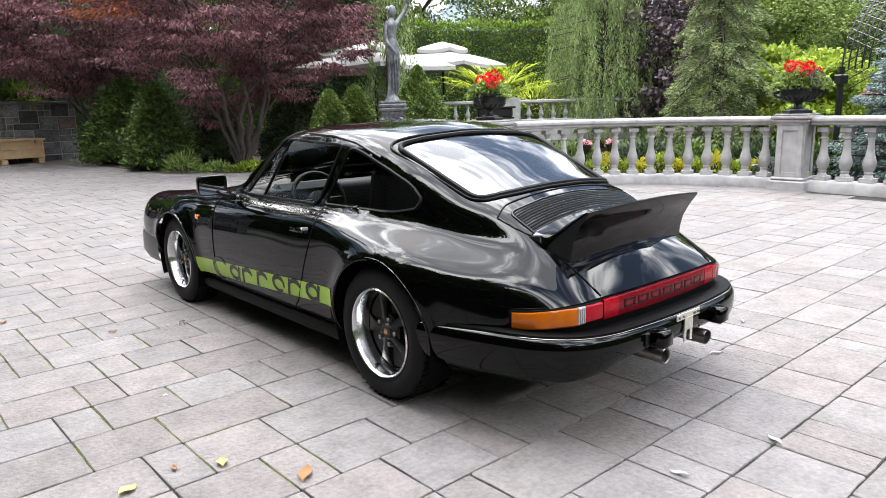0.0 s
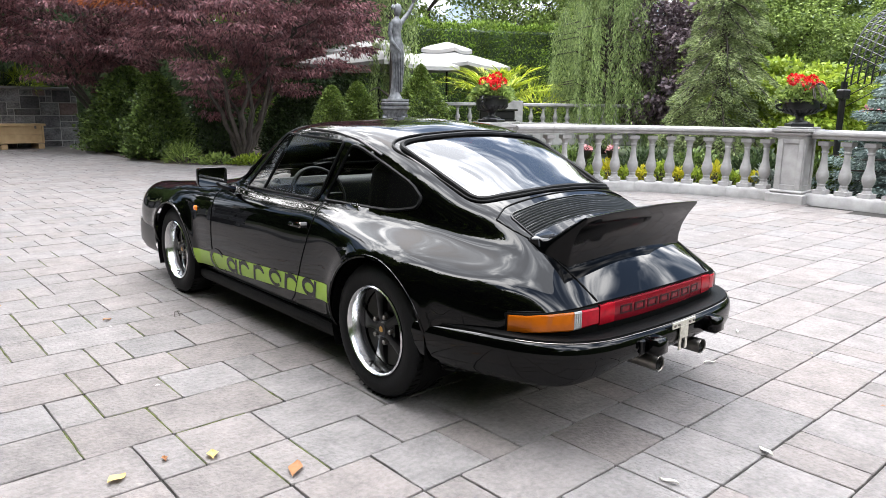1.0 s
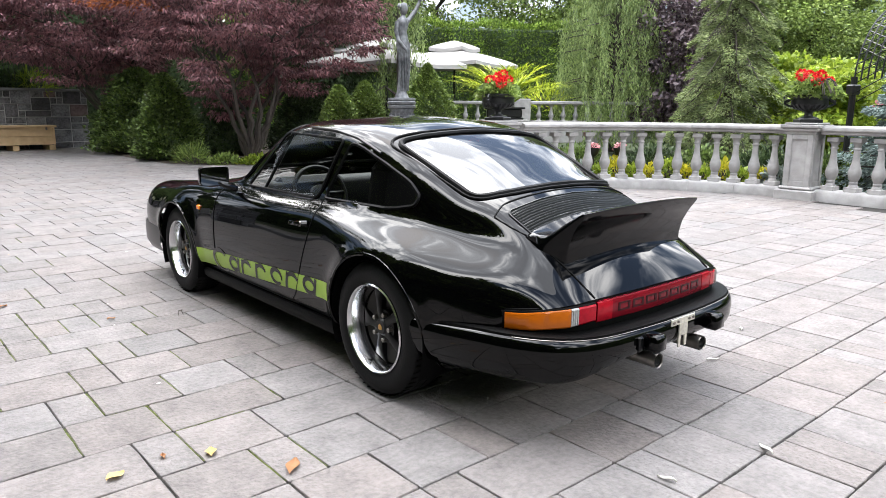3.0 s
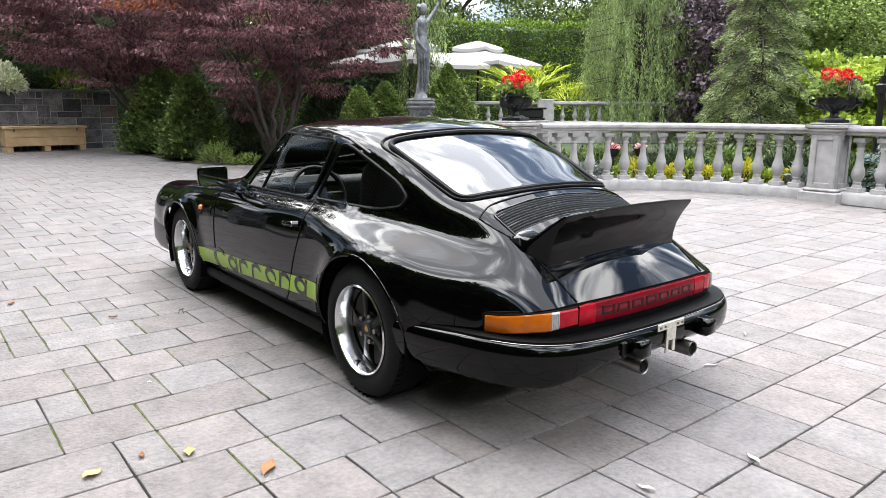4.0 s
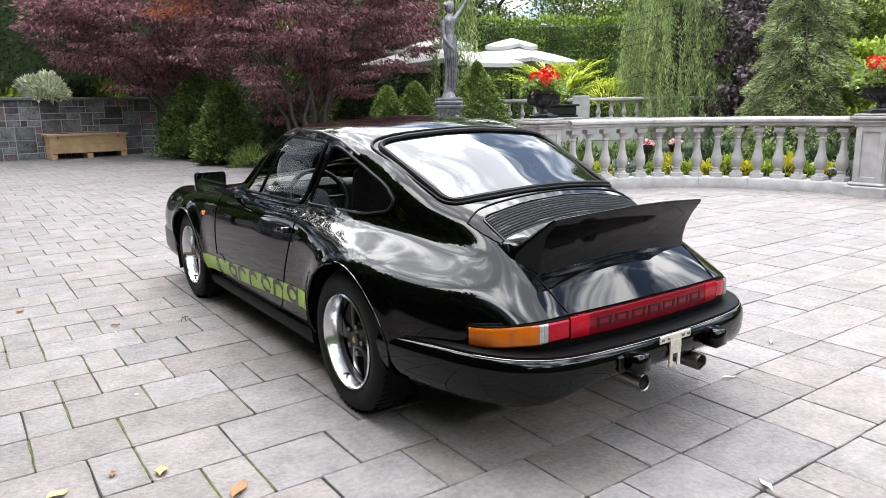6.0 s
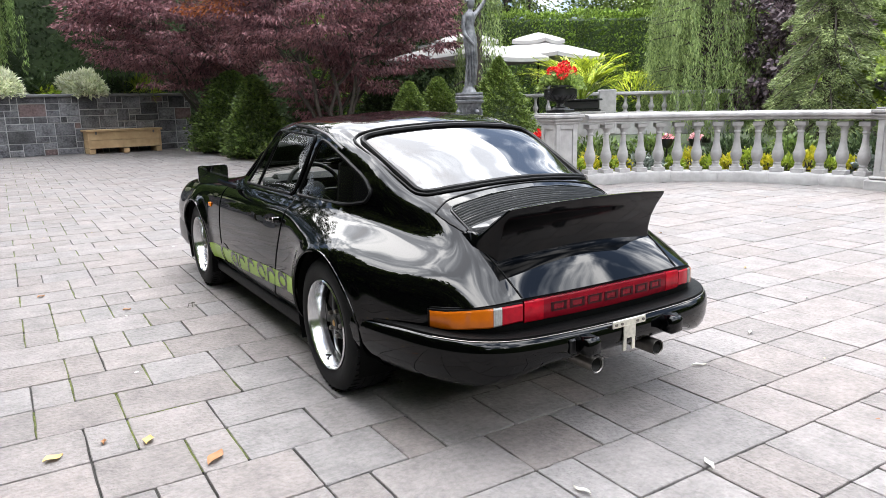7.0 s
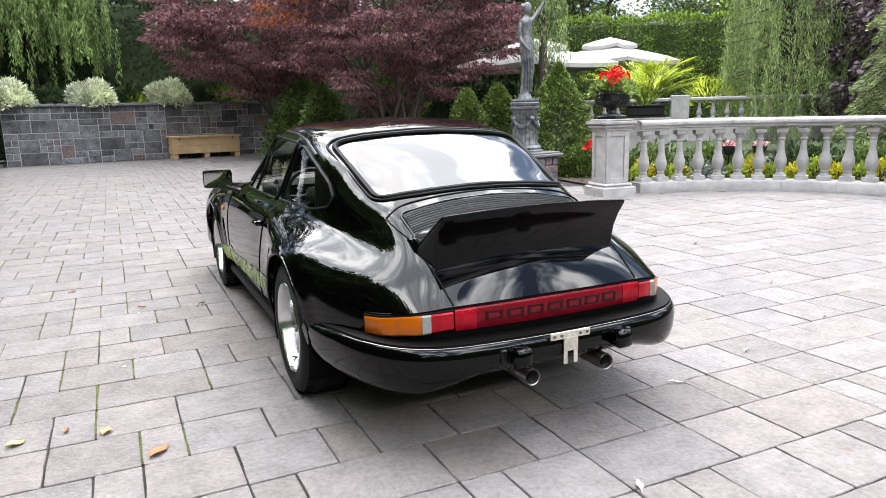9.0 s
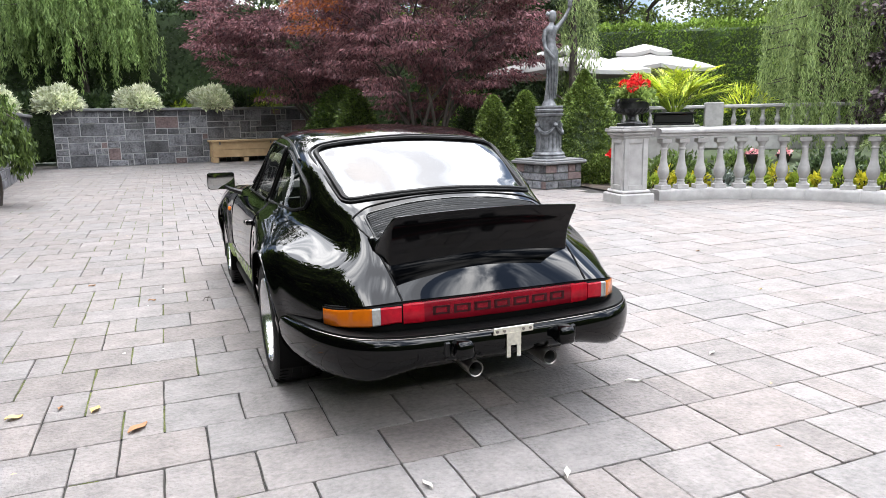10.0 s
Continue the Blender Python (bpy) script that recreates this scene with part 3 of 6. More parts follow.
# rear bumper: a section swept round the tail, the sky glint on its shelf laid on as a bead
def bumper_plan(s_):
    pts = [(-0.785, -0.24), (-0.772, -0.40), (-0.745, -0.56), (-0.705, -0.70), (-0.635, -0.83), (-0.54, -0.915), (-0.43, -0.957), (-0.30, -0.975), (-0.15, -0.985), (0, -0.988)]
    pts = pts + [(-x, y) for x, y in pts[-2::-1]]
    return natural(np.arange(len(pts)), np.array(pts), np.asarray(s_))


bs = np.linspace(0, 18, 91)
bp_ = bumper_plan(bs)
bt = np.gradient(bp_, axis=0)
bn = np.stack([-bt[:, 1], bt[:, 0]], 1) / np.hypot(bt[:, 0], bt[:, 1])[:, None]
bn *= np.sign((bn * (bp_ - np.array([0.0, -0.1]))).sum(1))[:, None]
rows = []
BSEC = [(-0.10, 0.432), (-0.03, 0.434), (-0.008, 0.428), (0.004, 0.414), (0.009, 0.385), (0.006, 0.335), (-0.004, 0.295), (-0.02, 0.268), (-0.05, 0.25), (-0.16, 0.245)]
for o, z in BSEC:
    low = 0.06 * (lambda q: q * q * (3 - 2 * q))(np.clip((0.62 - np.abs(bp_[:, 0])) / 0.34, 0, 1)) * np.clip((0.37 - z) / 0.1, 0, 1)
    rise = np.interp(bp_[:, 1], [-0.9, -0.6, -0.3], [0.0, 0.0, -0.015])
    rows.append([(float(p[0] + n[0] * o), float(p[1] + n[1] * o), z + float(l) + float(q)) for p, n, l, q in zip(bp_, bn, low, rise)])
bumper = part("rear_bumper", Geo().sheet(rows), PAINT, car, "body-coloured black rear bumper", smooth=50)
# Added matt black cover keeps the shelf from mirroring the sky.
shelf_rows = []
for o, z in ((-0.10, 0.434), (-0.10, 0.438), (-0.03, 0.441), (-0.0135, 0.4385), (-0.0125, 0.431)):
    shelf_rows.append([(float(p[0] + n[0] * o), float(p[1] + n[1] * o), z + float(np.interp(p[1], [-0.9, -0.6, -0.3], [0.0, 0.0, -0.015]))) for p, n in zip(bp_, bn)])
part("bumper_shelf_cover", Geo().sheet(shelf_rows), RUBBER, bumper, "matt dark cover added over the bumper's shelf to dull its reflection", smooth=50)
# Sky glint along the painted edge, laid on as a steel bead.
part("bumper_glint", Geo().tube([(r[0], r[1], r[2] + 0.002) for r in rows[2][16:-16]], 0.0016, 5), STEEL, bumper, "steel bead standing in for the sky's glint on the paint edge")
part("bellows", Geo().sheet([[(x * 0.985, tail(x) + 0.01, z) for x, _ in PLAN] for z in (0.36, 0.45)]), RUBBER, bumper)
for s in (-1, 1):
    block = part("overrider", Geo().box(s * 0.215, -1.012, 0.382, 0.07, 0.075, 0.068, bev=0.012), PAINT, bumper, "squared black overrider block", smooth=60)
    part("overrider_flange", Geo().box(s * 0.268, -0.985, 0.38, 0.026, 0.02, 0.056, bev=0.005), SATIN, block)
plate = part("plate_bracket", Geo().box(0, -1.0, 0.425, 0.17, 0.006, 0.028, bev=0.002), ZINC, bumper, "bare zinc plate bracket")
g = Geo()
g.box(-0.022, -1.001, 0.345, 0.016, 0.005, 0.055).box(0.022, -1.001, 0.345, 0.016, 0.005, 0.055).box(0, -1.002, 0.39, 0.06, 0.006, 0.05)
part("bracket_tongue", g, ZINC, plate)
for x in (-0.07, -0.04, 0.04, 0.07):
    part("bolt", Geo().lathe([(0.006, 0), (0.006, 0.004)], 8).moved(pose(x, -1.003, 0.425, 90)), STEEL, plate)
for s in (-1, 1):
    g = Geo()
    n = 24
    ring = lambda rad, y: [(s * 0.16 + rad * math.cos(2 * math.pi * i / n), y, 0.292 + rad * math.sin(2 * math.pi * i / n)) for i in range(n + 1)]
    g.sheet([ring(0.028, -0.70), ring(0.030, -0.86), ring(0.031, -1.00), ring(0.0300, -1.003), ring(0.0265, -1.00), ring(0.0255, -0.85)])
    pipe = part("exhaust_pipe", g, STEEL, car, "dull steel exhaust tip")
    part("pipe_inside", Geo().sheet([ring(0.0262, -0.99), ring(0.0252, -0.86), ring(0.001, -0.86)]), SOOT_AND_SHADE, pipe)
part("silencer", Geo().box(0, -0.66, 0.29, 0.85, 0.22, 0.14, bev=0.05), SOOT_AND_SHADE, car)

# engine lid edges, grille and ducktail
LIDEDGE = [(0.462, -0.40), (0.448, -0.48), (0.425, -0.56), (0.412, -0.72), (0.40, -0.868)]
for s in (-1, 1):
    part("lid_gap", Geo().tube([on_skin_top(s * x, y) + Vector((0, 0, 0.0005)) for x, y in zip(np.interp(np.linspace(0, 4, 30), range(5), [p[0] for p in LIDEDGE]), np.interp(np.linspace(0, 4, 30), range(5), [p[1] for p in LIDEDGE]))], 0.004, 6), RUBBER, car)
part("lid_gap", Geo().tube([on_skin_top(x, -0.388 + 0.012 * (x / 0.44) ** 2 - 0.024 * max(0.0, abs(x) / 0.462 - 0.85) / 0.15) + Vector((0, 0, 0.0005)) for x in np.linspace(-0.462, 0.462, 60)], 0.004, 6), RUBBER, car)
# Dark sheet under the slats; its colour stands for the shade in their gaps.
lid_grille = part("engine_grille", Geo().sheet([[on_skin_top(x, y) + Vector((0, 0, -0.03)) for x in np.linspace(-0.405 + 0.02 * k / 12, 0.405 - 0.02 * k / 12, 40)] for k, y in enumerate(np.linspace(-0.42, -0.60, 13))]), SOOT_AND_SHADE, car, "black slatted engine grille")
for k, y in enumerate(np.linspace(-0.434, -0.566, 12)):
    half = 0.404
    rows = []
    for dy, dz in ((0.0022, -0.014), (0.0026, 0.001), (0.0, 0.0035), (-0.0026, 0.002), (-0.0022, -0.014)):
        rows.append([on_skin_top(x, y + dy) + Vector((0, 0, dz)) for x in np.linspace(-half, half, 36)])
    part("slat", Geo().sheet(rows), SLAT, lid_grille, smooth=60)
part("grille_frame", Geo().tube([on_skin_top(x, y) + Vector((0, 0, 0.001)) for x, y in GRILLE], 0.005, 6, True), SATIN, lid_grille)

# ducktail
rows = []
SPAN = np.sort(np.concatenate([np.linspace(-0.89, 0.89, 41), np.linspace(0.90, 1, 14), -np.linspace(0.90, 1, 14)]))
for k, (wid, y, z, bow) in enumerate([(0.435, -0.548, None, 0.0), (0.432, -0.60, 0.752, 0.008), (0.420, -0.68, 0.778, 0.010), (0.404, -0.75, 0.815, 0.012), (0.402, -0.818, 0.856, 0.010),
                                      (0.401, -0.826, 0.855, 0.010), (0.401, -0.824, 0.846, 0.010), (0.398, -0.79, 0.80, 0.010), (0.402, -0.762, 0.75, 0.006), (0.405, -0.748, 0.70, 0.0), (0.406, -0.745, 0.64, 0.0)]):
    row = []
    for u in SPAN:
        x = 0.437 * u
        e = min(1.0, max(0.0, (abs(u) - 0.90) / 0.10))
        e = e * e * (3 - 2 * e)
        yy = y + (0.03 * u * u if k > 2 else 0.0)
        zz = (on_skin_top(x, y).z + 0.002) if z is None else z + bow * (1 - u * u) * 2
        if k > 1:
            # the blade's ends sweep down and forward into the lid
            ye = -0.60 - 0.004 * k
            yy, zz = yy + (ye - yy) * e, zz + (on_skin_top(x, ye).z + 0.03 - 0.006 * k - zz) * e
        if 0 < k < 4:
            zz = max(zz, on_skin_top(x, y).z + 0.006 * k)
        row.append((x, yy, zz))
    rows.append(row)
g = Geo().sheet(rows)
m = len(SPAN)
for k in (0, m - 1):
    g.f.append(tuple(r * m + k for r in range(len(rows))))
part("ducktail_spoiler", g, SPOILER, car, "black ducktail spoiler on the engine lid", smooth=40)

# ---- sides ----
for s in (-1, 1):
    sill = [[(s * (0.70 + dx), y, z) for y in np.linspace(0.36, 1.93, 30)] for dx, z in ((0.0, 0.15), (0.04, 0.162), (0.058, 0.185), (0.062, 0.21), (0.054, 0.228), (0.04, 0.232))]
    part("sill", Geo().sheet(sill), RUBBER, car, smooth=50)
    gap = [(1.62, 0.79), (1.66, 0.70), (1.665, 0.50), (1.655, 0.32), (1.63, 0.26), (1.58, 0.25), (0.82, 0.25), (0.76, 0.262), (0.70, 0.32), (0.61, 0.50), (0.545, 0.66), (0.535, 0.74), (0.575, 0.79)]
    gp = natural(np.arange(len(gap)), np.array(gap), np.linspace(0, len(gap) - 1, 90))
    door = part("door_gap", Geo().tube([on_skin_side(y, z, s) + Vector((s * 0.0003, 0, 0)) for y, z in gp], 0.0035, 6), RUBBER, car)
    # handle
    h0 = on_skin_side(0.62, 0.685, s)
    x0 = h0.x
    handle = part("door_handle", Geo().tube([(x0, 0.72, 0.678), (x0 + s * 0.02, 0.70, 0.680), (x0 + s * 0.027, 0.66, 0.683), (x0 + s * 0.027, 0.61, 0.686), (x0 + s * 0.02, 0.585, 0.688), (x0, 0.575, 0.688)], [0.008, 0.011, 0.012, 0.013, 0.014, 0.014], 8), PAINT, car, "black door handle with steel lock")
    part("lock", Geo().lathe([(0.014, 0), (0.013, 0.006)], 12).moved(pose(x0 + s * 0.026, 0.592, 0.687, 0, s * 90, 0)), STEEL, handle)
    part("handle_recess", Geo().tube([(x0 - s * 0.012, 0.72, 0.665), (x0 - s * 0.012, 0.65, 0.662), (x0 - s * 0.012, 0.60, 0.665)], [0.01, 0.017, 0.01], 8), RUBBER, handle)
    mk = on_skin_side(1.90, 0.622, s)
    part("side_marker", Geo().box(mk.x, 1.90, 0.622, 0.02, 0.036, 0.03, bev=0.005), ORANGE, car, "small orange side repeater")
    # door mirror
    mirror = part("door_mirror", Geo().tube([(s * 0.73, 1.44, 0.775), (s * 0.80, 1.45, 0.80), (s * 0.835, 1.455, 0.82)], [0.02, 0.014, 0.014], 8), PAINT, car, "black square door mirror")
    shell = []
    for dy, sc in ((0.06, 0.55), (0.05, 0.8), (0.03, 0.93), (0.0, 1.0), (-0.012, 1.0), (-0.016, 0.95)):
        shell.append([(s * 0.855 + sx * 0.085 * sc, 1.46 + dy, 0.855 + sz * 0.055 * sc) for sx, sz in rounded([(-1, -1), (1, -1), (1, 1), (-1, 1)], 0.35, 3) + [rounded([(-1, -1), (1, -1), (1, 1), (-1, 1)], 0.35, 3)[0]]])
    g = Geo().sheet(shell)
    g.f.append(tuple(range(len(shell[0]) - 1)))
    part("shell", g, PAINT, mirror)
    g = Geo()
    q = rounded([(-1, -1), (1, -1), (1, 1), (-1, 1)], 0.35, 3)
    g.add([(s * 0.855 + sx * 0.081, 1.4445, 0.855 + sz * 0.051) for sx, sz in q], [tuple(range(len(q)))])
    part("mirror_glass", g, MIRROR, mirror, "silvered mirror glass")


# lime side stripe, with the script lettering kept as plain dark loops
def patch(y0, y1, z0, z1, off, n=30, s=-1):
    """A thin film on the flank; z0, z1: functions of y."""
    rows = [[on_skin_side(y, z0(y) + (z1(y) - z0(y)) * k / 3, s) + Vector((s * off, 0, 0)) for y in np.linspace(y0, y1, n)] for k in range(4)]
    return Geo().sheet(rows)


def ribbon(pts, half, s):
    """A flat band of vinyl on the flank along (y, z) points."""
    a = np.array(pts)
    t = np.gradient(a, axis=0)
    n = np.stack([-t[:, 1], t[:, 0]], 1) / np.hypot(t[:, 0], t[:, 1])[:, None]
    w = np.array(half)[:, None]
    return Geo().sheet([[on_skin_side(y, z, s) + Vector((s * 0.0034, 0, 0)) for y, z in a + n * w * k] for k in (-1, 0, 1)])


for s in (-1, 1):
    stripe = part("side_stripe", patch(1.935, 0.345, lambda y: 0.268 + 0.053 * (1.93 - y), lambda y: 0.366 + 0.047 * (1.93 - y), 0.002, 70, s), LIME, car, "lime green vinyl side stripe")
    mid_z = lambda y: 0.317 + 0.050 * (1.93 - y)
    for yc, rr, sp in ((1.60, 0.066, (35, 325)), (1.41, 0.036, (0, 360)), (1.24, 0.036, (10, 150)), (1.06, 0.036, (10, 150)), (0.88, 0.038, (-20, 310)), (0.71, 0.036, (10, 150)), (0.54, 0.036, (0, 360))):
        pts = [(yc - 1.45 * rr * math.cos(radians(a)), mid_z(yc) + 1.0 * rr * math.sin(radians(a))) for a in np.linspace(sp[0], sp[1], 26)]
        part("loop", ribbon(pts, [0.007 + 0.006 * math.sin(math.pi * q / 25) for q in range(26)], s), PAINT, stripe)
    for yc in (1.355, 1.30, 1.12, 0.77, 0.485):
        part("stem", ribbon([(yc - 0.03 * (q / 6 - 0.5), mid_z(yc) - 0.048 + 0.09 * q / 6) for q in range(7)], [0.0115] * 7, s), PAINT, stripe)

# front bumper and lamps, seen past the wheel
fb = natural(np.arange(7), np.array([(-0.795, 2.62), (-0.79, 2.84), (-0.745, 3.06), (-0.60, 3.19), (-0.36, 3.255), (-0.15, 3.275), (0, 3.28)]), np.linspace(0, 6, 30))
fb = np.concatenate([fb, (fb * (-1, 1))[::-1][1:]])
part("front_bumper", Geo().sheet([[(float(x) * k, float(y) * 1.0 - (1 - k) * 0.4, z) for x, y in fb] for k, z in ((0.95, 0.42), (0.995, 0.41), (1.0, 0.38), (1.0, 0.27), (0.97, 0.22), (0.9, 0.20))]), SATIN, car, smooth=50)
for s in (-1, 1):
    part("head_lamp", Geo().lathe([(0.09, -0.05), (0.092, 0.0), (0.08, 0.012), (0.04, 0.022), (0.002, 0.025)], 24).moved(pose(s * 0.60, 3.05, 0.575, -68, 0, 0)), CLEAR, car)


# ---- wheels ----
def wheel(side, yc, rad, width, xo):
    """A forged five-spoke wheel; the axle runs along x, the face looks to side."""
    w = Geo()
    rim = rad * 0.655
    prof = [(rim * 0.985, -width), (rad * 0.90, -width + 0.006), (rad * 0.975, -width + 0.03), (rad, -width * 0.72), (rad, -width * 0.28), (rad * 0.975, -0.03), (rad * 0.93, -0.008), (rad * 0.83, 0.004), (rad * 0.72, 0.002), (rim * 1.0, -0.010), (rim * 0.985, -0.03)]
    turn = pose(side * xo, yc, rad, 0, side * 90, 0)
    w.sheet([[(r * math.cos(2 * math.pi * i / 56), r * math.sin(2 * math.pi * i / 56), z) for i in range(57)] for r, z in prof])
    tyre = part("wheel", w.moved(turn), TYRE, car, "black tyre on a polished five-spoke alloy wheel", smooth=40)
    grooves = Geo()
    for off in (-width * 0.70, -width * 0.5, -width * 0.30):
        ring = [(rad * math.cos(2 * math.pi * i / 64), rad * math.sin(2 * math.pi * i / 64), off) for i in range(64)]
        grooves.tube(ring, 0.002, 4, True)
    for k in range(56):
        a = 2 * math.pi * k / 56
        for o0, o1, d in ((-width * 0.06, -width * 0.26, 0.02), (-width * 0.74, -width * 0.95, 0.02)):
            p = lambda o, aa: (rad * 0.985 * math.cos(aa), rad * 0.985 * math.sin(aa), o)
            grooves.tube([p(o0, a), p(o1, a + d)], 0.003, 4)
    part("tread_groove", grooves.moved(turn), RUBBER, tyre, kind="stuff")
    lip = Geo()
    prof = [(rim * 1.01, -0.012), (rim * 1.012, -0.002), (rim * 0.985, 0.003), (rim * 0.955, -0.002), (rim * 0.94, -0.018), (rim * 0.90, -0.035), (rim * 0.885, -0.060), (rim * 0.87, -0.075)]
    n = 56
    lip.sheet([[(r * math.cos(2 * math.pi * i / n), r * math.sin(2 * math.pi * i / n), z) for i in range(n + 1)] for r, z in prof])
    rim_ob = part("rim", lip.moved(turn), ALLOY, tyre, "polished deep-lipped rim", smooth=40)
    # Dark disc behind the spokes; its colour stands for the shade between them.
    part("shade_disc", Geo().lathe([(rim * 0.87, -0.10), (rim * 0.87, -0.088)], 40).moved(turn), SOOT_AND_SHADE, rim_ob)
    for k in range(5):
        a = radians(90 + 72 * k)
        ca, sa = math.cos(a), math.sin(a)
        rows = []
        for r, hw, z in ((0.035, 0.021, -0.050), (0.07, 0.017, -0.052), (0.11, 0.021, -0.058), (0.145, 0.032, -0.068), (rim * 0.86, 0.046, -0.078)):
            rows.append([(r * ca - o * sa, r * sa + o * ca, z + dz) for o, dz in ((-hw, -0.03), (-hw, -0.004), (-hw * 0.7, 0.0), (hw * 0.7, 0.0), (hw, -0.004), (hw, -0.03))])
        part("spoke", Geo().sheet(rows).moved(turn), SATIN, rim_ob, "black spoke", smooth=40)
        b = a + radians(36)
        part("wheel_nut", Geo().lathe([(0.011, -0.06), (0.011, -0.042), (0.007, -0.038)], 6).moved(turn @ Matrix.Translation((0.058 * math.cos(b), 0.058 * math.sin(b), 0))), STEEL, rim_ob)
    part("hub_disc", Geo().lathe([(0.075, -0.09), (0.075, -0.062), (0.04, -0.055), (0.034, -0.046), (0.030, -0.042)], 24).moved(turn), SATIN, rim_ob)
    crest = [(0, -0.016), (0.012, -0.006), (0.013, 0.010), (0, 0.014), (-0.013, 0.010), (-0.012, -0.006)]
    g = Geo()
    g.add([(-y * 1.0, x, -0.0405) for x, y in crest] + [(-y * 0.8, x * 0.8, -0.039) for x, y in crest], [tuple(range(6, 12))] + [(i, (i + 1) % 6, (i + 1) % 6 + 6, i + 6) for i in range(6)])
    part("hub_crest", g.moved(turn), GOLD, rim_ob, "small gold hub badge")
    va = radians(160)
    part("valve", Geo().tube([(rim * 0.90 * math.cos(va), rim * 0.90 * math.sin(va), -0.045), (rim * 0.86 * math.cos(va), rim * 0.86 * math.sin(va), -0.02)], 0.004, 6).moved(turn), RUBBER, rim_ob)


for s in (-1, 1):
    wheel(s, 0.0, 0.302, 0.225, 0.795)
    wheel(s, 2.271, 0.297, 0.195, 0.785)

# ---- cabin ----
part("cabin_floor", Geo().box(0, 0.75, 0.33, 1.24, 1.9, 0.05, bev=0.02), LEATHER, car)
for s in (-1, 1):
    part("door_card", Geo().box(s * 0.655, 0.95, 0.55, 0.04, 1.4, 0.42, bev=0.015), LEATHER, car)
    seat = part("seat", Geo().box(s * 0.32, 0.72, 0.46, 0.46, 0.50, 0.16, bev=0.05), LEATHER, car, "black leather front seat")
    part("backrest", Geo().box(0, 0, 0.27, 0.44, 0.12, 0.54, bev=0.05).moved(pose(s * 0.32, 0.46, 0.48, 14)), LEATHER, seat)
    part("headrest", Geo().box(0, 0, 0, 0.24, 0.08, 0.13, bev=0.03).moved(pose(s * 0.32, 0.30, 1.0, 10)), LEATHER, seat)
part("parcel_shelf", Geo().box(0, 0.0, 0.72, 1.12, 0.5, 0.05, bev=0.02), LEATHER, car)
part("rear_bulkhead", Geo().box(0, 0.22, 0.52, 1.16, 0.06, 0.40, bev=0.02), LEATHER, car)
part("dashboard", Geo().sheet([[(x, y - 0.05 * (x / 0.62) ** 2, z) for x in np.linspace(-0.63, 0.63, 24)] for y, z in ((1.62, 0.80), (1.40, 0.822), (1.30, 0.812), (1.285, 0.78), (1.31, 0.62), (1.33, 0.50))]), LEATHER, car, smooth=60)
part("instrument_hood", Geo().box(-0.33, 1.32, 0.80, 0.46, 0.12, 0.08, bev=0.035), LEATHER, car)
ring = [(0.168 * math.cos(2 * math.pi * i / 40), 0.168 * math.sin(2 * math.pi * i / 40), 0) for i in range(40)]
tilt = pose(-0.33, 1.18, 0.74, 66, 0, 0)
steer = part("steering_wheel", Geo().tube(ring, 0.014, 8, True).moved(tilt), LEATHER, car, "black leather steering wheel")
g = Geo().lathe([(0.06, -0.02), (0.055, 0.012), (0.03, 0.02)], 20)
for a in (0, 180, 225, 315):
    g.tube([(0.04 * math.cos(radians(a)), 0.04 * math.sin(radians(a)), 0), (0.163 * math.cos(radians(a)), 0.163 * math.sin(radians(a)), 0)], 0.011, 6)
part("spokes", g.moved(tilt), LEATHER, steer)
part("inner_mirror", Geo().box(0, 1.16, 1.07, 0.2, 0.03, 0.05, bev=0.012), RUBBER, car)
for s in (-1, 1):
    part("wiper", Geo().tube([(s * 0.1 - 0.18, 1.70, 0.865), (s * 0.1 + 0.05, 1.66, 0.90), (s * 0.1 + 0.26, 1.58, 0.93)], 0.006, 5), RUBBER, car)


# ---- ground ----
ground = thing("ground", Geo().add([(-400, -400, -0.035), (400, -400, -0.035), (400, 400, -0.035), (-400, 400, -0.035)], [(0, 1, 2, 3)]), LAWN, "dark garden ground beyond the forecourt", "ground", kind="structure")
forecourt = thing("pavement", Geo().box(2.0, 4.8, -0.02, 16.0, 33.5, 0.02), JOINT, "grey concrete paver forecourt with mossy joints", "pavement", kind="structure", at=pose(0, 0, 0))

# ---- balustrade on a quarter circle ----
BC, BR = (5.1, 2.2), 2.76


def arc_pt(a, r):
    return (BC[0] + r * math.cos(a), BC[1] + r * math.sin(a))


def swept(sec, a0, a1, n):
    """A section (radius, height) swept round the balustrade's arc, closed at its ends."""
    rows = [[(*arc_pt(a, BR + r), z) for r, z in sec] for a in np.linspace(a0, a1, n)]
    g = Geo().sheet([list(r) + [r[0]] for r in rows])
    m = len(sec) + 1
    g.f.append(tuple(range(m - 1)))
    g.f.append(tuple((n - 1) * m + k for k in range(m - 2, -1, -1)))
    return g


RAIL = [(-0.10, 0.90), (-0.12, 0.915), (-0.12, 0.945), (-0.145, 0.955), (-0.15, 0.985), (-0.135, 1.01), (-0.06, 1.025), (0.06, 1.025), (0.135, 1.01), (0.15, 0.985), (0.145, 0.955), (0.12, 0.945), (0.12, 0.915), (0.10, 0.90)]
PLINTH = [(-0.15, -0.02), (-0.15, 0.12), (-0.135, 0.14), (-0.115, 0.15), (0.115, 0.15), (0.135, 0.14), (0.15, 0.12), (0.15, -0.02)]
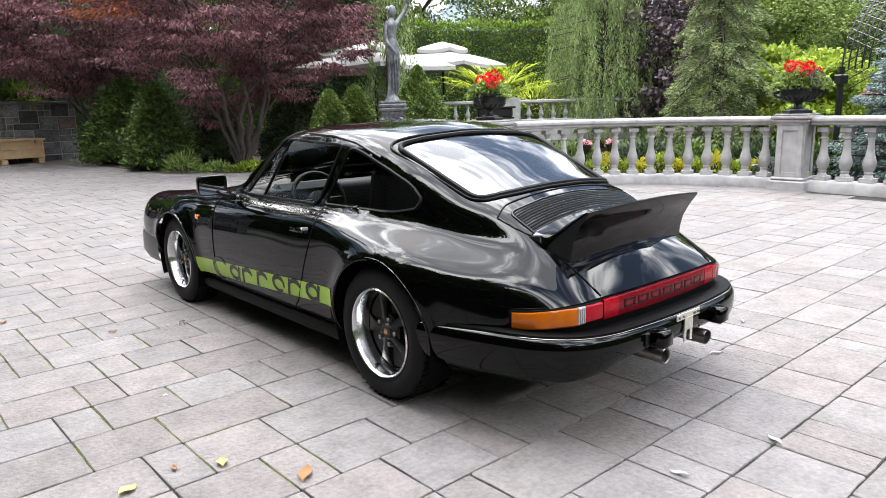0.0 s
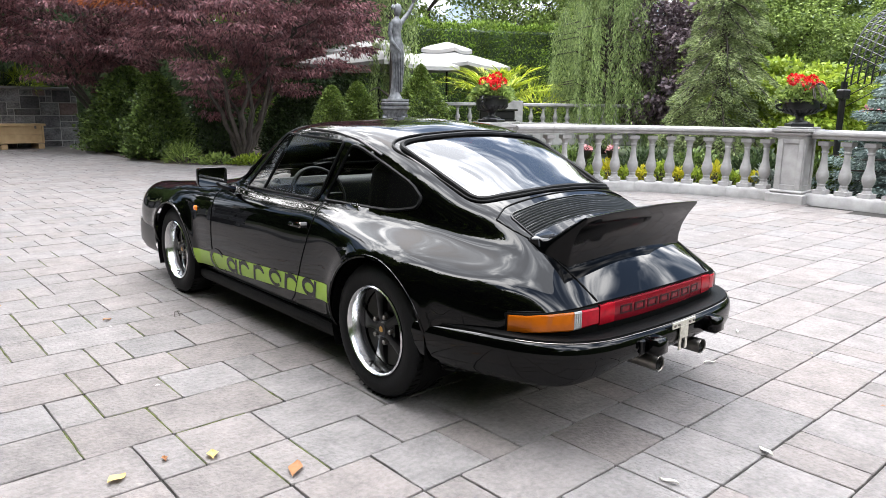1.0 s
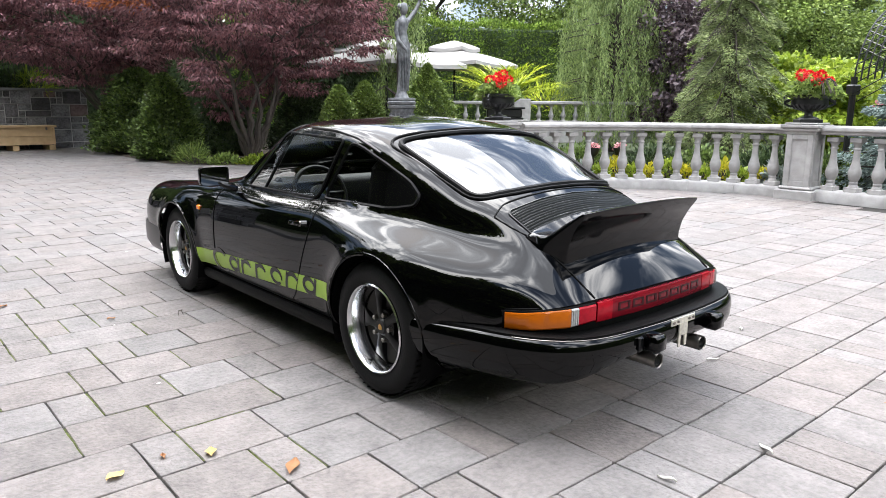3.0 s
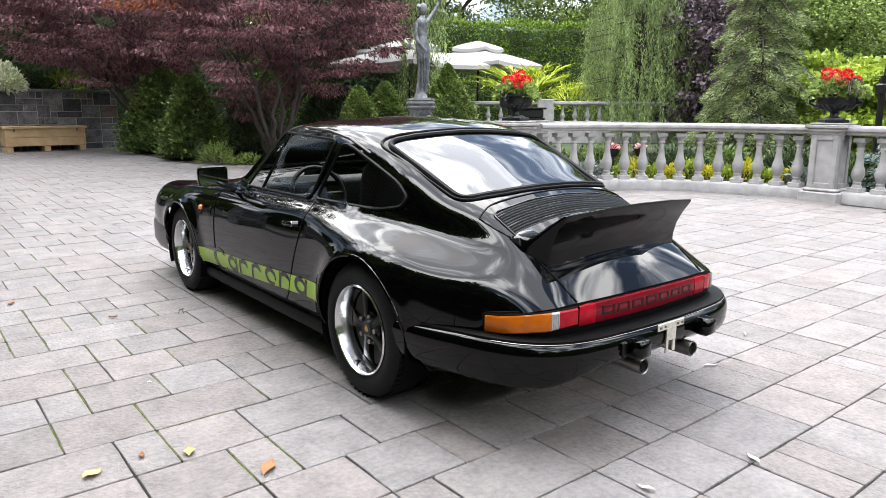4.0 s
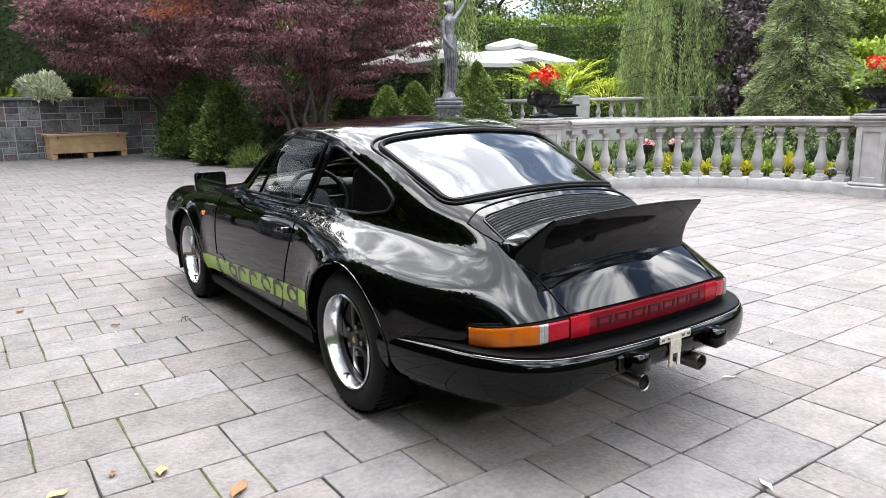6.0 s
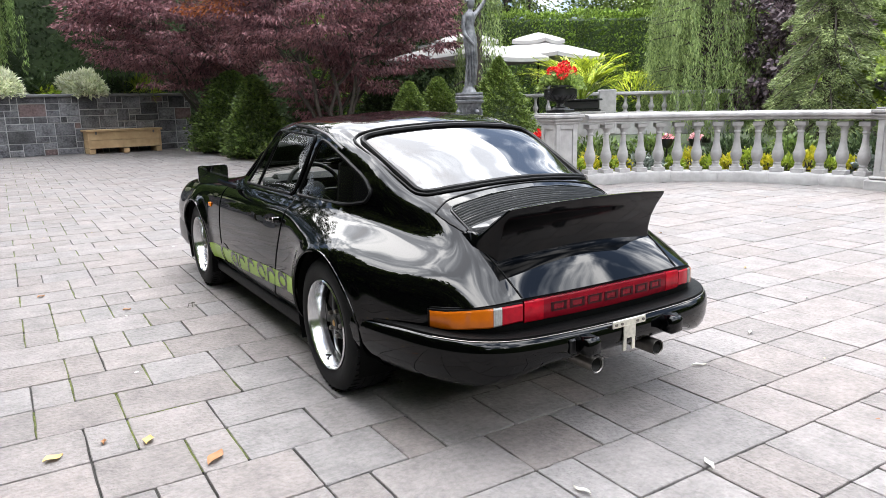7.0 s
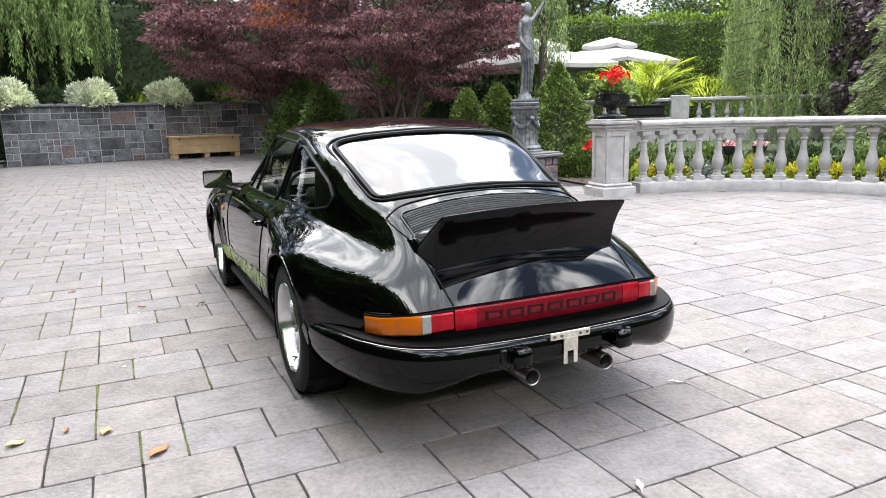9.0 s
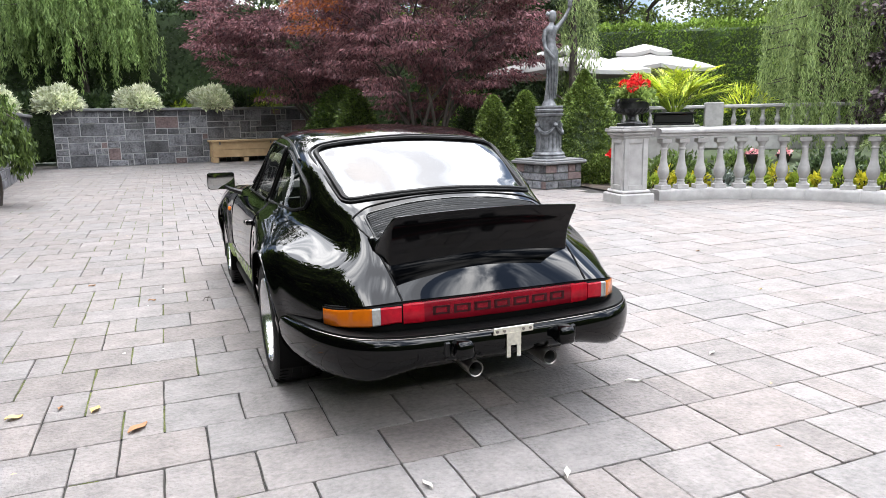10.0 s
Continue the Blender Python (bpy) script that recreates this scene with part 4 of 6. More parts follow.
BALUSTER = [(0.0, 0.0), (0.062, 0.0), (0.062, 0.012), (0.052, 0.03), (0.046, 0.045), (0.052, 0.058), (0.052, 0.07), (0.045, 0.082), (0.060, 0.11), (0.074, 0.15), (0.080, 0.19), (0.074, 0.235), (0.060, 0.28), (0.049, 0.33), (0.042, 0.39), (0.038, 0.45), (0.038, 0.50), (0.048, 0.508), (0.048, 0.525), (0.040, 0.535), (0.044, 0.56), (0.058, 0.585), (0.062, 0.60)]
A0, A1 = radians(-4), radians(85)
JN = 6
balustrade = thing("balustrade", None, None, "curved grey cast-stone balustrade beside the forecourt", "balustrade")
for k in range(JN):
    a, b = A0 + (A1 - A0) * k / JN, A0 + (A1 - A0) * (k + 1) / JN
    part("rail", swept(RAIL, a, b - 0.0012, 10), CAST, balustrade, smooth=50)
    part("plinth", swept(PLINTH, a, b - 0.0012, 10), CAST, balustrade, smooth=50)
BALUSTER = [(r * 1.04, z) for r, z in BALUSTER]
bal_me = Geo().lathe(BALUSTER, 20).box(0, 0, -0.03, 0.17, 0.17, 0.06, bev=0.004).box(0, 0, 0.63, 0.15, 0.15, 0.06, bev=0.004).mesh("baluster", CAST, 40)
NBAL = 15
for k in range(NBAL):
    a = A0 + 0.075 + (A1 - A0 - 0.13) * k / (NBAL - 1)
    ob = part("baluster", bal_me, None, balustrade)
    ob.matrix_basis = pose(*arc_pt(a, BR), 0.21, 0, 0, math.degrees(a))


def pier(x, y, rz, height=1.03, w=0.38):
    """A panelled stone pier: base, recessed panels on each face, moulded cap."""
    p = thing("stone_pier", None, None, "square cast-stone pier with recessed panels and moulded cap", "pier", "balustrade piers", at=pose(x, y, 0, 0, 0, rz))
    part("base", Geo().box(0, 0, 0.055, w + 0.15, w + 0.15, 0.15, bev=0.015).box(0, 0, 0.155, w + 0.08, w + 0.08, 0.05, bev=0.02), CAST, p)
    part("shaft", Geo().box(0, 0, 0.54, w - 0.03, w - 0.03, 0.74, bev=0.004), CAST, p)
    for k in range(4):
        g = Geo()
        h = w / 2 - 0.015
        for bx, bz, sx, sz in ((-h + 0.035, 0.54, 0.07, 0.72), (h - 0.035, 0.54, 0.07, 0.72), (0, 0.215, 2 * h - 0.14, 0.07), (0, 0.865, 2 * h - 0.14, 0.07)):
            g.box(bx, -h - 0.006, bz, sx, 0.024, sz, bev=0.004)
        part("panel_frame", g.moved(pose(0, 0, 0, 0, 0, 90 * k)), CAST, p)
    part("cap", Geo().box(0, 0, 0.925, w + 0.03, w + 0.03, 0.05, bev=0.01).box(0, 0, 0.965, w + 0.10, w + 0.10, 0.05, bev=0.018).box(0, 0, 1.01, w + 0.14, w + 0.14, 0.045, bev=0.01).box(0, 0, 1.045, w + 0.06, w + 0.06, 0.03, bev=0.012), CAST, p)
    return p


pier(4.93, 4.98, -8)
pier(7.86, 1.80, 0)

# straight run past the second pier
run = thing("balustrade", None, None, "straight grey cast-stone balustrade continuing past the pier", "balustrade")
d = Vector((-0.10, -1.0)).normalized()
o = Vector((7.87, 1.55))
for k in range(3):
    for sec, nm in ((RAIL, "rail"), (PLINTH, "plinth")):
        rows = []
        for t in (k * 1.3, k * 1.3 + 1.296):
            c = o + d * t
            rows.append([(c.x - d.y * r * -1 * -1, c.y + d.x * r, z) for r, z in sec])
        g = Geo().sheet([list(r) + [r[0]] for r in rows])
        m = len(sec) + 1
        g.f += [tuple(range(m - 1)), tuple(m + q for q in range(m - 2, -1, -1))]
        part(nm, g, CAST, run, smooth=50)
for k in range(12):
    c = o + d * (0.14 + 0.30 * k)
    ob = part("baluster", bal_me, None, run)
    ob.matrix_basis = pose(c.x, c.y, 0.21, 0, 0, -6)

# ---- statue on its pedestal ----
plinth = thing("statue_plinth", Geo().box(0, 0, 0.21, 0.74, 0.74, 0.44), MORTAR, "low square plinth of red and grey granite with stone cap", "plinth", at=pose(5.07, 7.47, 0, 0, 0, 10))
part("cap", Geo().box(0, 0, 0.445, 0.94, 0.94, 0.055, bev=0.014).box(0, 0, 0.485, 0.86, 0.86, 0.03, bev=0.01), COPING, plinth)
rng = random.Random(5)
for k in range(4):
    z = 0.0
    for hz in (0.14, 0.13, 0.145):
        x = -0.40
        while x < 0.38:
            w = min(rng.uniform(0.16, 0.34), 0.40 - x)
            if 0.40 - x - w < 0.1:
                w = 0.40 - x
            part("block", Geo().box(x + w / 2, -0.385, z + hz / 2, w - 0.014, 0.05, hz - 0.014, bev=0.008).moved(pose(0, 0, 0, 0, 0, 90 * k)), REDGRANITE if rng.random() < 0.45 else GRANITE, plinth)
            x += w
        z += hz
pedestal = thing("pedestal", Geo().lathe([(0.30, 0), (0.30, 0.03), (0.27, 0.05), (0.285, 0.075), (0.27, 0.10), (0.235, 0.12), (0.235, 0.14), (0.215, 0.17), (0.205, 0.45), (0.20, 0.66), (0.215, 0.69), (0.215, 0.71), (0.245, 0.73), (0.25, 0.76), (0.225, 0.78), (0.245, 0.80), (0.25, 0.83), (0.225, 0.85), (0.24, 0.87), (0.235, 0.90), (0.0, 0.90)], 32), BRONZE,
                 "fluted grey metal pedestal with garland on granite plinth", "pedestal", at=pose(5.07, 7.47, 0.50))
for k in range(18):
    a = 2 * math.pi * k / 18
    part("flute", Geo().tube([(0.213 * math.cos(a), 0.213 * math.sin(a), 0.18), (0.206 * math.cos(a), 0.206 * math.sin(a), 0.64)], 0.012, 5), BRONZE, pedestal)
for k in range(4):
    pts = [(0.225 * math.cos(a), 0.225 * math.sin(a), 0.56 - 0.13 * math.sin(math.pi * t)) for t, a in ((q / 10, radians(90 * k + 9 * q)) for q in range(11))]
    part("garland", Geo().tube(pts, [0.02 + 0.018 * math.sin(math.pi * q / 10) for q in range(11)], 7), BRONZE, pedestal)
    part("boss", Geo().lathe([(0.0, -0.05), (0.04, -0.03), (0.05, 0.0), (0.035, 0.035), (0.0, 0.05)], 10, (0.225 * math.cos(radians(90 * k)), 0.225 * math.sin(radians(90 * k)), 0.57)), BRONZE, pedestal)
g = Geo()
# a slender draped figure, one arm lifted; kept plain
g.tube([(0, 0, 0.0), (0.0, 0.0, 0.10), (0.02, 0, 0.30), (0.05, 0, 0.52), (0.05, 0, 0.72), (0.03, 0, 0.90), (0.02, 0, 1.00), (0.02, 0, 1.12), (0.03, 0, 1.24), (0.03, 0, 1.30), (0.04, 0, 1.35), (0.04, 0, 1.38)],
       [0.15, 0.10, 0.09, 0.105, 0.125, 0.135, 0.11, 0.095, 0.12, 0.105, 0.05, 0.042], 14)
g.lathe([(0.0, -0.11), (0.055, -0.085), (0.078, -0.02), (0.08, 0.03), (0.06, 0.085), (0.0, 0.105)], 14, (0.055, 0, 1.48))
g.tube([(-0.03, 0, 1.50), (-0.05, 0, 1.52), (-0.06, 0.0, 1.50)], [0.05, 0.05, 0.03], 8)
g.tube([(0.12, 0, 1.27), (0.22, 0.02, 1.36), (0.33, 0.03, 1.48), (0.40, 0.04, 1.60), (0.42, 0.04, 1.66)], [0.05, 0.042, 0.036, 0.028, 0.03], 9)
g.tube([(-0.08, 0, 1.26), (-0.12, -0.03, 1.10), (-0.10, -0.08, 0.95), (0.0, -0.13, 0.84), (0.05, -0.14, 0.80)], [0.05, 0.043, 0.038, 0.03, 0.025], 9)
g.lathe([(0.03, 0.0), (0.05, 0.05), (0.04, 0.09), (0.06, 0.14), (0.0, 0.18)], 10, (0.42, 0.04, 1.62))
for k in range(9):
    a = radians(200 + 26 * k)
    g.tube([(0.04 + 0.12 * math.cos(a), 0.12 * math.sin(a), 0.92), (0.05 + 0.115 * math.cos(a + 0.2), 0.115 * math.sin(a + 0.2), 0.5), (0.02 + 0.11 * math.cos(a + 0.5), 0.11 * math.sin(a + 0.5), 0.12)], [0.012, 0.02, 0.014], 5)
thing("statue", g, BRONZE, "weathered grey metal garden statue with one arm raised", "statue", smooth=80, at=pose(5.07, 7.47, 1.40, 0, 0, -15) @ Matrix.Diagonal((0.86, 0.86, 1.0, 1)))

# ---- stone retaining walls with granite blocks ----
def stone_wall(name, x, y, rz, length, height, label, seed):
    r = random.Random(seed)
    w = thing(name, Geo().box(0, 0.2275, height / 2 - 0.02, length, 0.45, height), MORTAR, label, "wall", kind="structure", at=pose(x, y, 0, 0, 0, rz))
    x0 = -length / 2
    while x0 < length / 2:
        seg = min(r.uniform(1.2, 1.9), length / 2 - x0)
        part("coping", Geo().box(x0 + seg / 2, 0.21, height + 0.025, seg - 0.008, 0.62, 0.085, bev=0.015), COPING, w)
        x0 += seg
    cw, ch = 0.17, 0.17
    nx, nz = int(length / cw), int(height / ch)
    cw, ch = length / nx, (height - 0.01) / nz
    used = set()
    for j in range(nz):
        for i in range(nx):
            if (i, j) in used:
                continue
            for a, b in r.sample([(3, 2), (2, 1), (3, 1), (4, 2), (2, 2), (4, 1), (1, 1), (2, 1), (3, 2)], 9) + [(1, 1)]:
                cells = [(i + p, j + q) for p in range(a) for q in range(b)]
                if all(c not in used and c[0] < nx and c[1] < nz for c in cells):
                    used.update(cells)
                    d = 0.04 + r.uniform(0, 0.012)
                    part("stone_block", Geo().box(-length / 2 + (i + a / 2) * cw, 0.03 - d / 2, (j + b / 2) * ch, a * cw - 0.024, d, b * ch - 0.024, bev=0.01), REDGRANITE if r.random() < 0.05 else GRANITE, w)
                    break
    return w


stone_wall("wall_back", -0.35, 20.45, 8, 7.6, 1.66, "grey granite retaining wall with pale mortar joints and coping", 3)
stone_wall("wall_side", -4.42, 15.6, 94, 9.4, 1.5, "grey granite side wall with pale mortar joints", 8)
pil = thing("stone_pillar", Geo().box(0, 0, 0.6, 0.42, 0.42, 1.24), MORTAR, "grey stone gate pillar beside the drive", "pillar", at=pose(-3.62, 7.6, 0, 0, 0, 4))
for k in range(4):
    for j in range(5):
        a = (0.5 if j % 2 else 0.32)
        for c, w in ((-0.24 + 0.48 * a / 2, 0.48 * a), (0.24 - 0.48 * (1 - a) / 2, 0.48 * (1 - a))):
            part("stone_block", Geo().box(c, -0.225, 0.125 + 0.24 * j, w - 0.014, 0.05, 0.225, bev=0.01).moved(pose(0, 0, 0, 0, 0, 90 * k)), GRANITE, pil)
part("cap", Geo().box(0, 0, 1.25, 0.58, 0.58, 0.06, bev=0.015), COPING, pil)

# ---- crate ----
crate = thing("wooden_crate", None, None, "long pale pine crate on skids beside the stone wall", "crate", at=pose(1.22, 20.3, 0, 0, 0, 6))
for j in range(2):
    part("side_board", Geo().box(0, -0.02, 0.275 + 0.24 * j, 2.04, 0.58, 0.234, bev=0.006), PINE, crate)
part("lid", Geo().box(0, -0.02, 0.665, 2.14, 0.68, 0.06, bev=0.006), PINE, crate)
for x in (-0.99, 0.99):
    part("corner_post", Geo().box(x, -0.33, 0.39, 0.05, 0.03, 0.48, bev=0.004), PINE, crate)
for x in (-0.93, 0, 0.93):
    part("skid", Geo().box(x, -0.02, 0.07, 0.16, 0.6, 0.14, bev=0.005), PINE, crate)
for x in (-0.8, 0.8):
    part("clasp", Geo().box(x, -0.36, 0.60, 0.05, 0.012, 0.08, bev=0.003), STEEL, crate)

# ---- foliage ----
RG = np.random.default_rng(11)
L_MAPLE = leaf_mat("maple_leaf", (0.085, 0.044, 0.050), (0.35, 0.165, 0.178), thin=0.35)
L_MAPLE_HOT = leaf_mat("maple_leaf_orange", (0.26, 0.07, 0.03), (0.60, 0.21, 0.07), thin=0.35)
L_SPRUCE = leaf_mat("dwarf_spruce", (0.045, 0.078, 0.016), (0.20, 0.27, 0.06), thin=0.2)
L_YEW = leaf_mat("yew", (0.028, 0.05, 0.014), (0.16, 0.23, 0.055), thin=0.2)
L_LEAF = leaf_mat("broad_leaf", (0.085, 0.135, 0.03), (0.30, 0.39, 0.10), thin=0.4)
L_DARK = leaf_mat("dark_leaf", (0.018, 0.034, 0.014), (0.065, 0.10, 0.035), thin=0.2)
L_PURPLE = leaf_mat("purple_leaf", (0.045, 0.03, 0.04), (0.13, 0.095, 0.10), thin=0.2)
L_WEEP = leaf_mat("weeping_needle", (0.12, 0.18, 0.065), (0.34, 0.42, 0.16), thin=0.3)
L_FIR = leaf_mat("fir_needle", (0.065, 0.10, 0.035), (0.34, 0.40, 0.17), thin=0.2)
L_BLUE = leaf_mat("blue_spruce", (0.12, 0.17, 0.15), (0.26, 0.33, 0.31), thin=0.2)
L_HEDGE = leaf_mat("cedar_hedge", (0.07, 0.13, 0.02), (0.30, 0.42, 0.07), thin=0.25)
L_LIME = leaf_mat("lime_leaf", (0.14, 0.22, 0.02), (0.34, 0.42, 0.05), thin=0.4)
L_YELLOW = leaf_mat("yellow_leaf", (0.34, 0.36, 0.02), (0.60, 0.52, 0.04), thin=0.4)
L_CREAM = leaf_mat("variegated_leaf", (0.50, 0.56, 0.30), (0.86, 0.87, 0.70), thin=0.3)
L_RED = leaf_mat("red_petal", (0.50, 0.008, 0.010), (0.85, 0.03, 0.03), thin=0.3)
L_PINK = leaf_mat("pink_petal", (0.65, 0.22, 0.28), (0.85, 0.45, 0.45), thin=0.3)
L_PALM = leaf_mat("palm_leaf", (0.22, 0.33, 0.02), (0.62, 0.68, 0.06), thin=0.4)
L_SILVER = leaf_mat("silver_leaf", (0.16, 0.20, 0.17), (0.30, 0.34, 0.30), thin=0.2)
L_WILLOW = leaf_mat("willow_leaf", (0.125, 0.200, 0.056), (0.300, 0.413, 0.138), thin=0.4)


def unit(a):
    return a / np.maximum(np.linalg.norm(a, axis=-1, keepdims=True), 1e-9)


def leaves(name, c, d, length, width, material, parent, nrm=None, label="", kind="stuff"):
    """Many pointed leaves in one mesh: c where each starts, d which way it points."""
    n = len(c)
    d = unit(np.asarray(d, float))
    if nrm is None:
        nrm = RG.normal(size=(n, 3)) + (0, 0, 0.9)
    side = unit(np.cross(d, nrm))
    up = np.cross(side, d)
    ln = (np.asarray(length) * RG.uniform(0.7, 1.3, n))[:, None]
    wd = (np.asarray(width) * RG.uniform(0.7, 1.3, n))[:, None] * 0.5
    v = np.stack([c, c + d * ln * 0.45 + side * wd + up * wd * 0.3, c + d * ln - up * ln * 0.12, c + d * ln * 0.45 - side * wd + up * wd * 0.3], 1).reshape(-1, 3)
    me = bpy.data.meshes.new(name)
    me.vertices.add(4 * n)
    me.vertices.foreach_set("co", v.astype(np.float32).ravel())
    me.loops.add(4 * n)
    me.loops.foreach_set("vertex_index", np.arange(4 * n, dtype=np.int32))
    me.polygons.add(n)
    me.polygons.foreach_set("loop_start", np.arange(0, 4 * n, 4, dtype=np.int32))
    me.update(calc_edges=True)
    me.materials.append(material)
    ob = new(name, me)
    ob.parent = parent
    return tagged(ob, label, kind=kind)


def limb(g, a, b, r0, r1, n=6, wob=0.08, seed=0):
    r = random.Random(seed)
    a, b = Vector(a), Vector(b)
    L = (b - a).length
    pts = [a.lerp(b, k / n) + Vector((r.uniform(-1, 1), r.uniform(-1, 1), r.uniform(-0.5, 0.5))) * wob * L * (0 < k < n) * 0.5 for k in range(n + 1)]
    g.tube(pts, [r0 + (r1 - r0) * k / n for k in range(n + 1)], 7)
    return pts


def clump_tree(name, at, crown, radii, material, label, n_clump=260, per=110, leaf=0.09, width=0.035, flat=0.3, spread=0.5, trunks=4, r0=0.12, hot=None, fork=0.5, hang=0.0, category="tree", shell=0.5):
    """A broad-leaved tree: forked tapering limbs and a crown of leaf sprays with gaps."""
    t = thing(name, None, None, label, category, at=pose(*at))
    g = Geo()
    crown, radii = np.array(crown, float), np.array(radii, float)
    u = unit(RG.normal(size=(n_clump, 3)))
    rr = RG.uniform(shell ** 3, 1, n_clump) ** (1 / 3)
    cc = crown + u * radii * rr[:, None]
    lump = 1 + 0.18 * np.sin(u[:, 0] * 5 + at[0]) * np.cos(u[:, 1] * 4 + u[:, 2] * 5)
    cc = crown + (cc - crown) * lump[:, None]
    for k in range(trunks):
        g, branches = Geo(), []
        a = 2 * math.pi * k / trunks + at[0]
        tip = (crown[0] + radii[0] * 0.6 * math.cos(a), crown[1] + radii[1] * 0.6 * math.sin(a), crown[2] + radii[2] * 0.25 * (k % 2))
        base = (0.06 * math.cos(a), 0.06 * math.sin(a), 0)
        low = (tip[0] * 0.25, tip[1] * 0.25, crown[2] * fork)
        stem = limb(Geo(), base, low, r0, r0, 5, 0.08, k)
        pts = limb(Geo(), low, tip, r0, r0, 7, 0.12, 10 + k)
        g.tube(stem + pts[1:], [r0 * (1 - 0.06 * q) for q in range(6)] + [r0 * (0.7 - 0.074 * q) for q in range(1, 8)], 7)
        for q in range(2, 7):
            aa = a + (q % 3 - 1) * 0.9
            e = Vector((pts[q].x + radii[0] * 0.35 * math.cos(aa), pts[q].y + radii[1] * 0.35 * math.sin(aa), pts[q].z + radii[2] * 0.22))
            twig_geo = Geo()
            limb(twig_geo, pts[q], e, r0 * 0.34, r0 * 0.06, 5, 0.15, 40 + 7 * k + q)
            branches.append(twig_geo)
        bough = part("limb", g, BARK, t)
        for twig_geo in branches:
            part("branch", twig_geo, BARK, bough)
    i = np.repeat(np.arange(n_clump), per)
    rad = spread * RG.uniform(0.6, 1.3, n_clump)[i]
    off = unit(RG.normal(size=(len(i), 3))) * (RG.uniform(0, 1, len(i)) ** 0.5)[:, None] * rad[:, None] * (1, 1, flat)
    c = cc[i] + off
    d = off * (1, 1, 0.4) + (u[i] * 0.25) + RG.normal(size=(len(i), 3)) * 0.25 + (0, 0, -0.15 - hang)
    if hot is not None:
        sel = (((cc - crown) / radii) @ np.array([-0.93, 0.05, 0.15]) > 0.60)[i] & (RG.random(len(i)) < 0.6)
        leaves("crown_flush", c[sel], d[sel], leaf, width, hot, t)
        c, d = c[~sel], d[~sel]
    leaves("crown", c, d, leaf, width, material, t)
    return t


def cone_shrub(at, h, r, material, label, n=9000, leaf=0.05, rough=0.10, power=0.8, name="conical_shrub", category="shrub", group=""):
    """A clipped conifer: a dense skin of short shoots over an added core, coloured dark for the shade inside."""
    t = thing(name, None, None, label, category, group, at=pose(*at))
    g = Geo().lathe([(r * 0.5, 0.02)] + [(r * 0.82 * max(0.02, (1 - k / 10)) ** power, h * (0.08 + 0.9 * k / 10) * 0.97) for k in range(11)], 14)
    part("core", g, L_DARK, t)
    z = RG.uniform(0, 1, n) ** 1.25
    a = RG.uniform(0, 2 * math.pi, n)
    prof = np.where(z < 0.08, 0.75 + 3 * z, 1.0) * (1 - z) ** power
    knob = 1 + rough * np.sin(a * 7 + z * 23) * np.sin(z * 37 + a * 3) + RG.normal(size=n) * rough * 0.5
    rr = r * prof * knob * 0.96
    c = np.stack([rr * np.cos(a), rr * np.sin(a), h * (0.03 + 0.94 * z)], 1)
    d = np.stack([np.cos(a), np.sin(a), np.full(n, 0.55)], 1) + RG.normal(size=(n, 3)) * 0.5
    leaves("foliage", c, d, leaf, leaf * 0.55, material, t)
    return t


def hanging_tree(at, h, r, material, label, strands=260, per=60, leaf=0.10, width=0.022, low=0.5, name="weeping_conifer", lean=(0, 0), trunk=0.14, spread_pow=0.6, drop=(0.8, 2.6)):
    """A weeping tree: leader, arching boughs and curtains of hanging shoots."""
    t = thing(name, None, None, label, "tree", at=pose(*at))
    g = Geo()
    g.tube([(lean[0] * k / 8 + 0.05 * math.sin(k), lean[1] * k / 8, h * k / 8) for k in range(9)], [trunk * (1 - 0.1 * k) for k in range(9)], 8)
    cs, ds = [], []
    for k in range(strands):
        a = RG.uniform(0, 2 * math.pi)
        z0 = h * (low * 0.6 + (1 - low * 0.6) * RG.uniform(0, 1) ** 0.8)
        out = r * (1 - 0.75 * (z0 / h) ** 2) * RG.uniform(0.25, 1) ** spread_pow
        tip = np.array([lean[0] * z0 / h + out * math.cos(a), lean[1] * z0 / h + out * math.sin(a), z0 + 0.12 * out])
        if k % 4 == 0:
            root = (lean[0] * z0 / h, lean[1] * z0 / h, max(z0 - 0.1 * out, 0.3))
            mid = (tip[0] * 0.6 + root[0] * 0.4, tip[1] * 0.6 + root[1] * 0.4, tip[2] + 0.12)
            g.tube([root, mid, tuple(tip)], [0.035, 0.022, 0.008], 5)
        dl = min(RG.uniform(*drop), tip[2] - 0.25)
        s = RG.uniform(0, 1, per)
        sway = RG.normal(size=2) * 0.12
        c = tip + np.stack([sway[0] * s + RG.normal(size=per) * 0.045, sway[1] * s + RG.normal(size=per) * 0.045, -dl * s], 1)
        cs.append(c)
        ds.append(np.stack([RG.normal(size=per) * 0.35, RG.normal(size=per) * 0.35, np.full(per, -1.0)], 1))
    part("trunk", g, BARK, t)
    leaves("curtain", np.concatenate(cs), np.concatenate(ds), leaf, width, material, t)
    return t


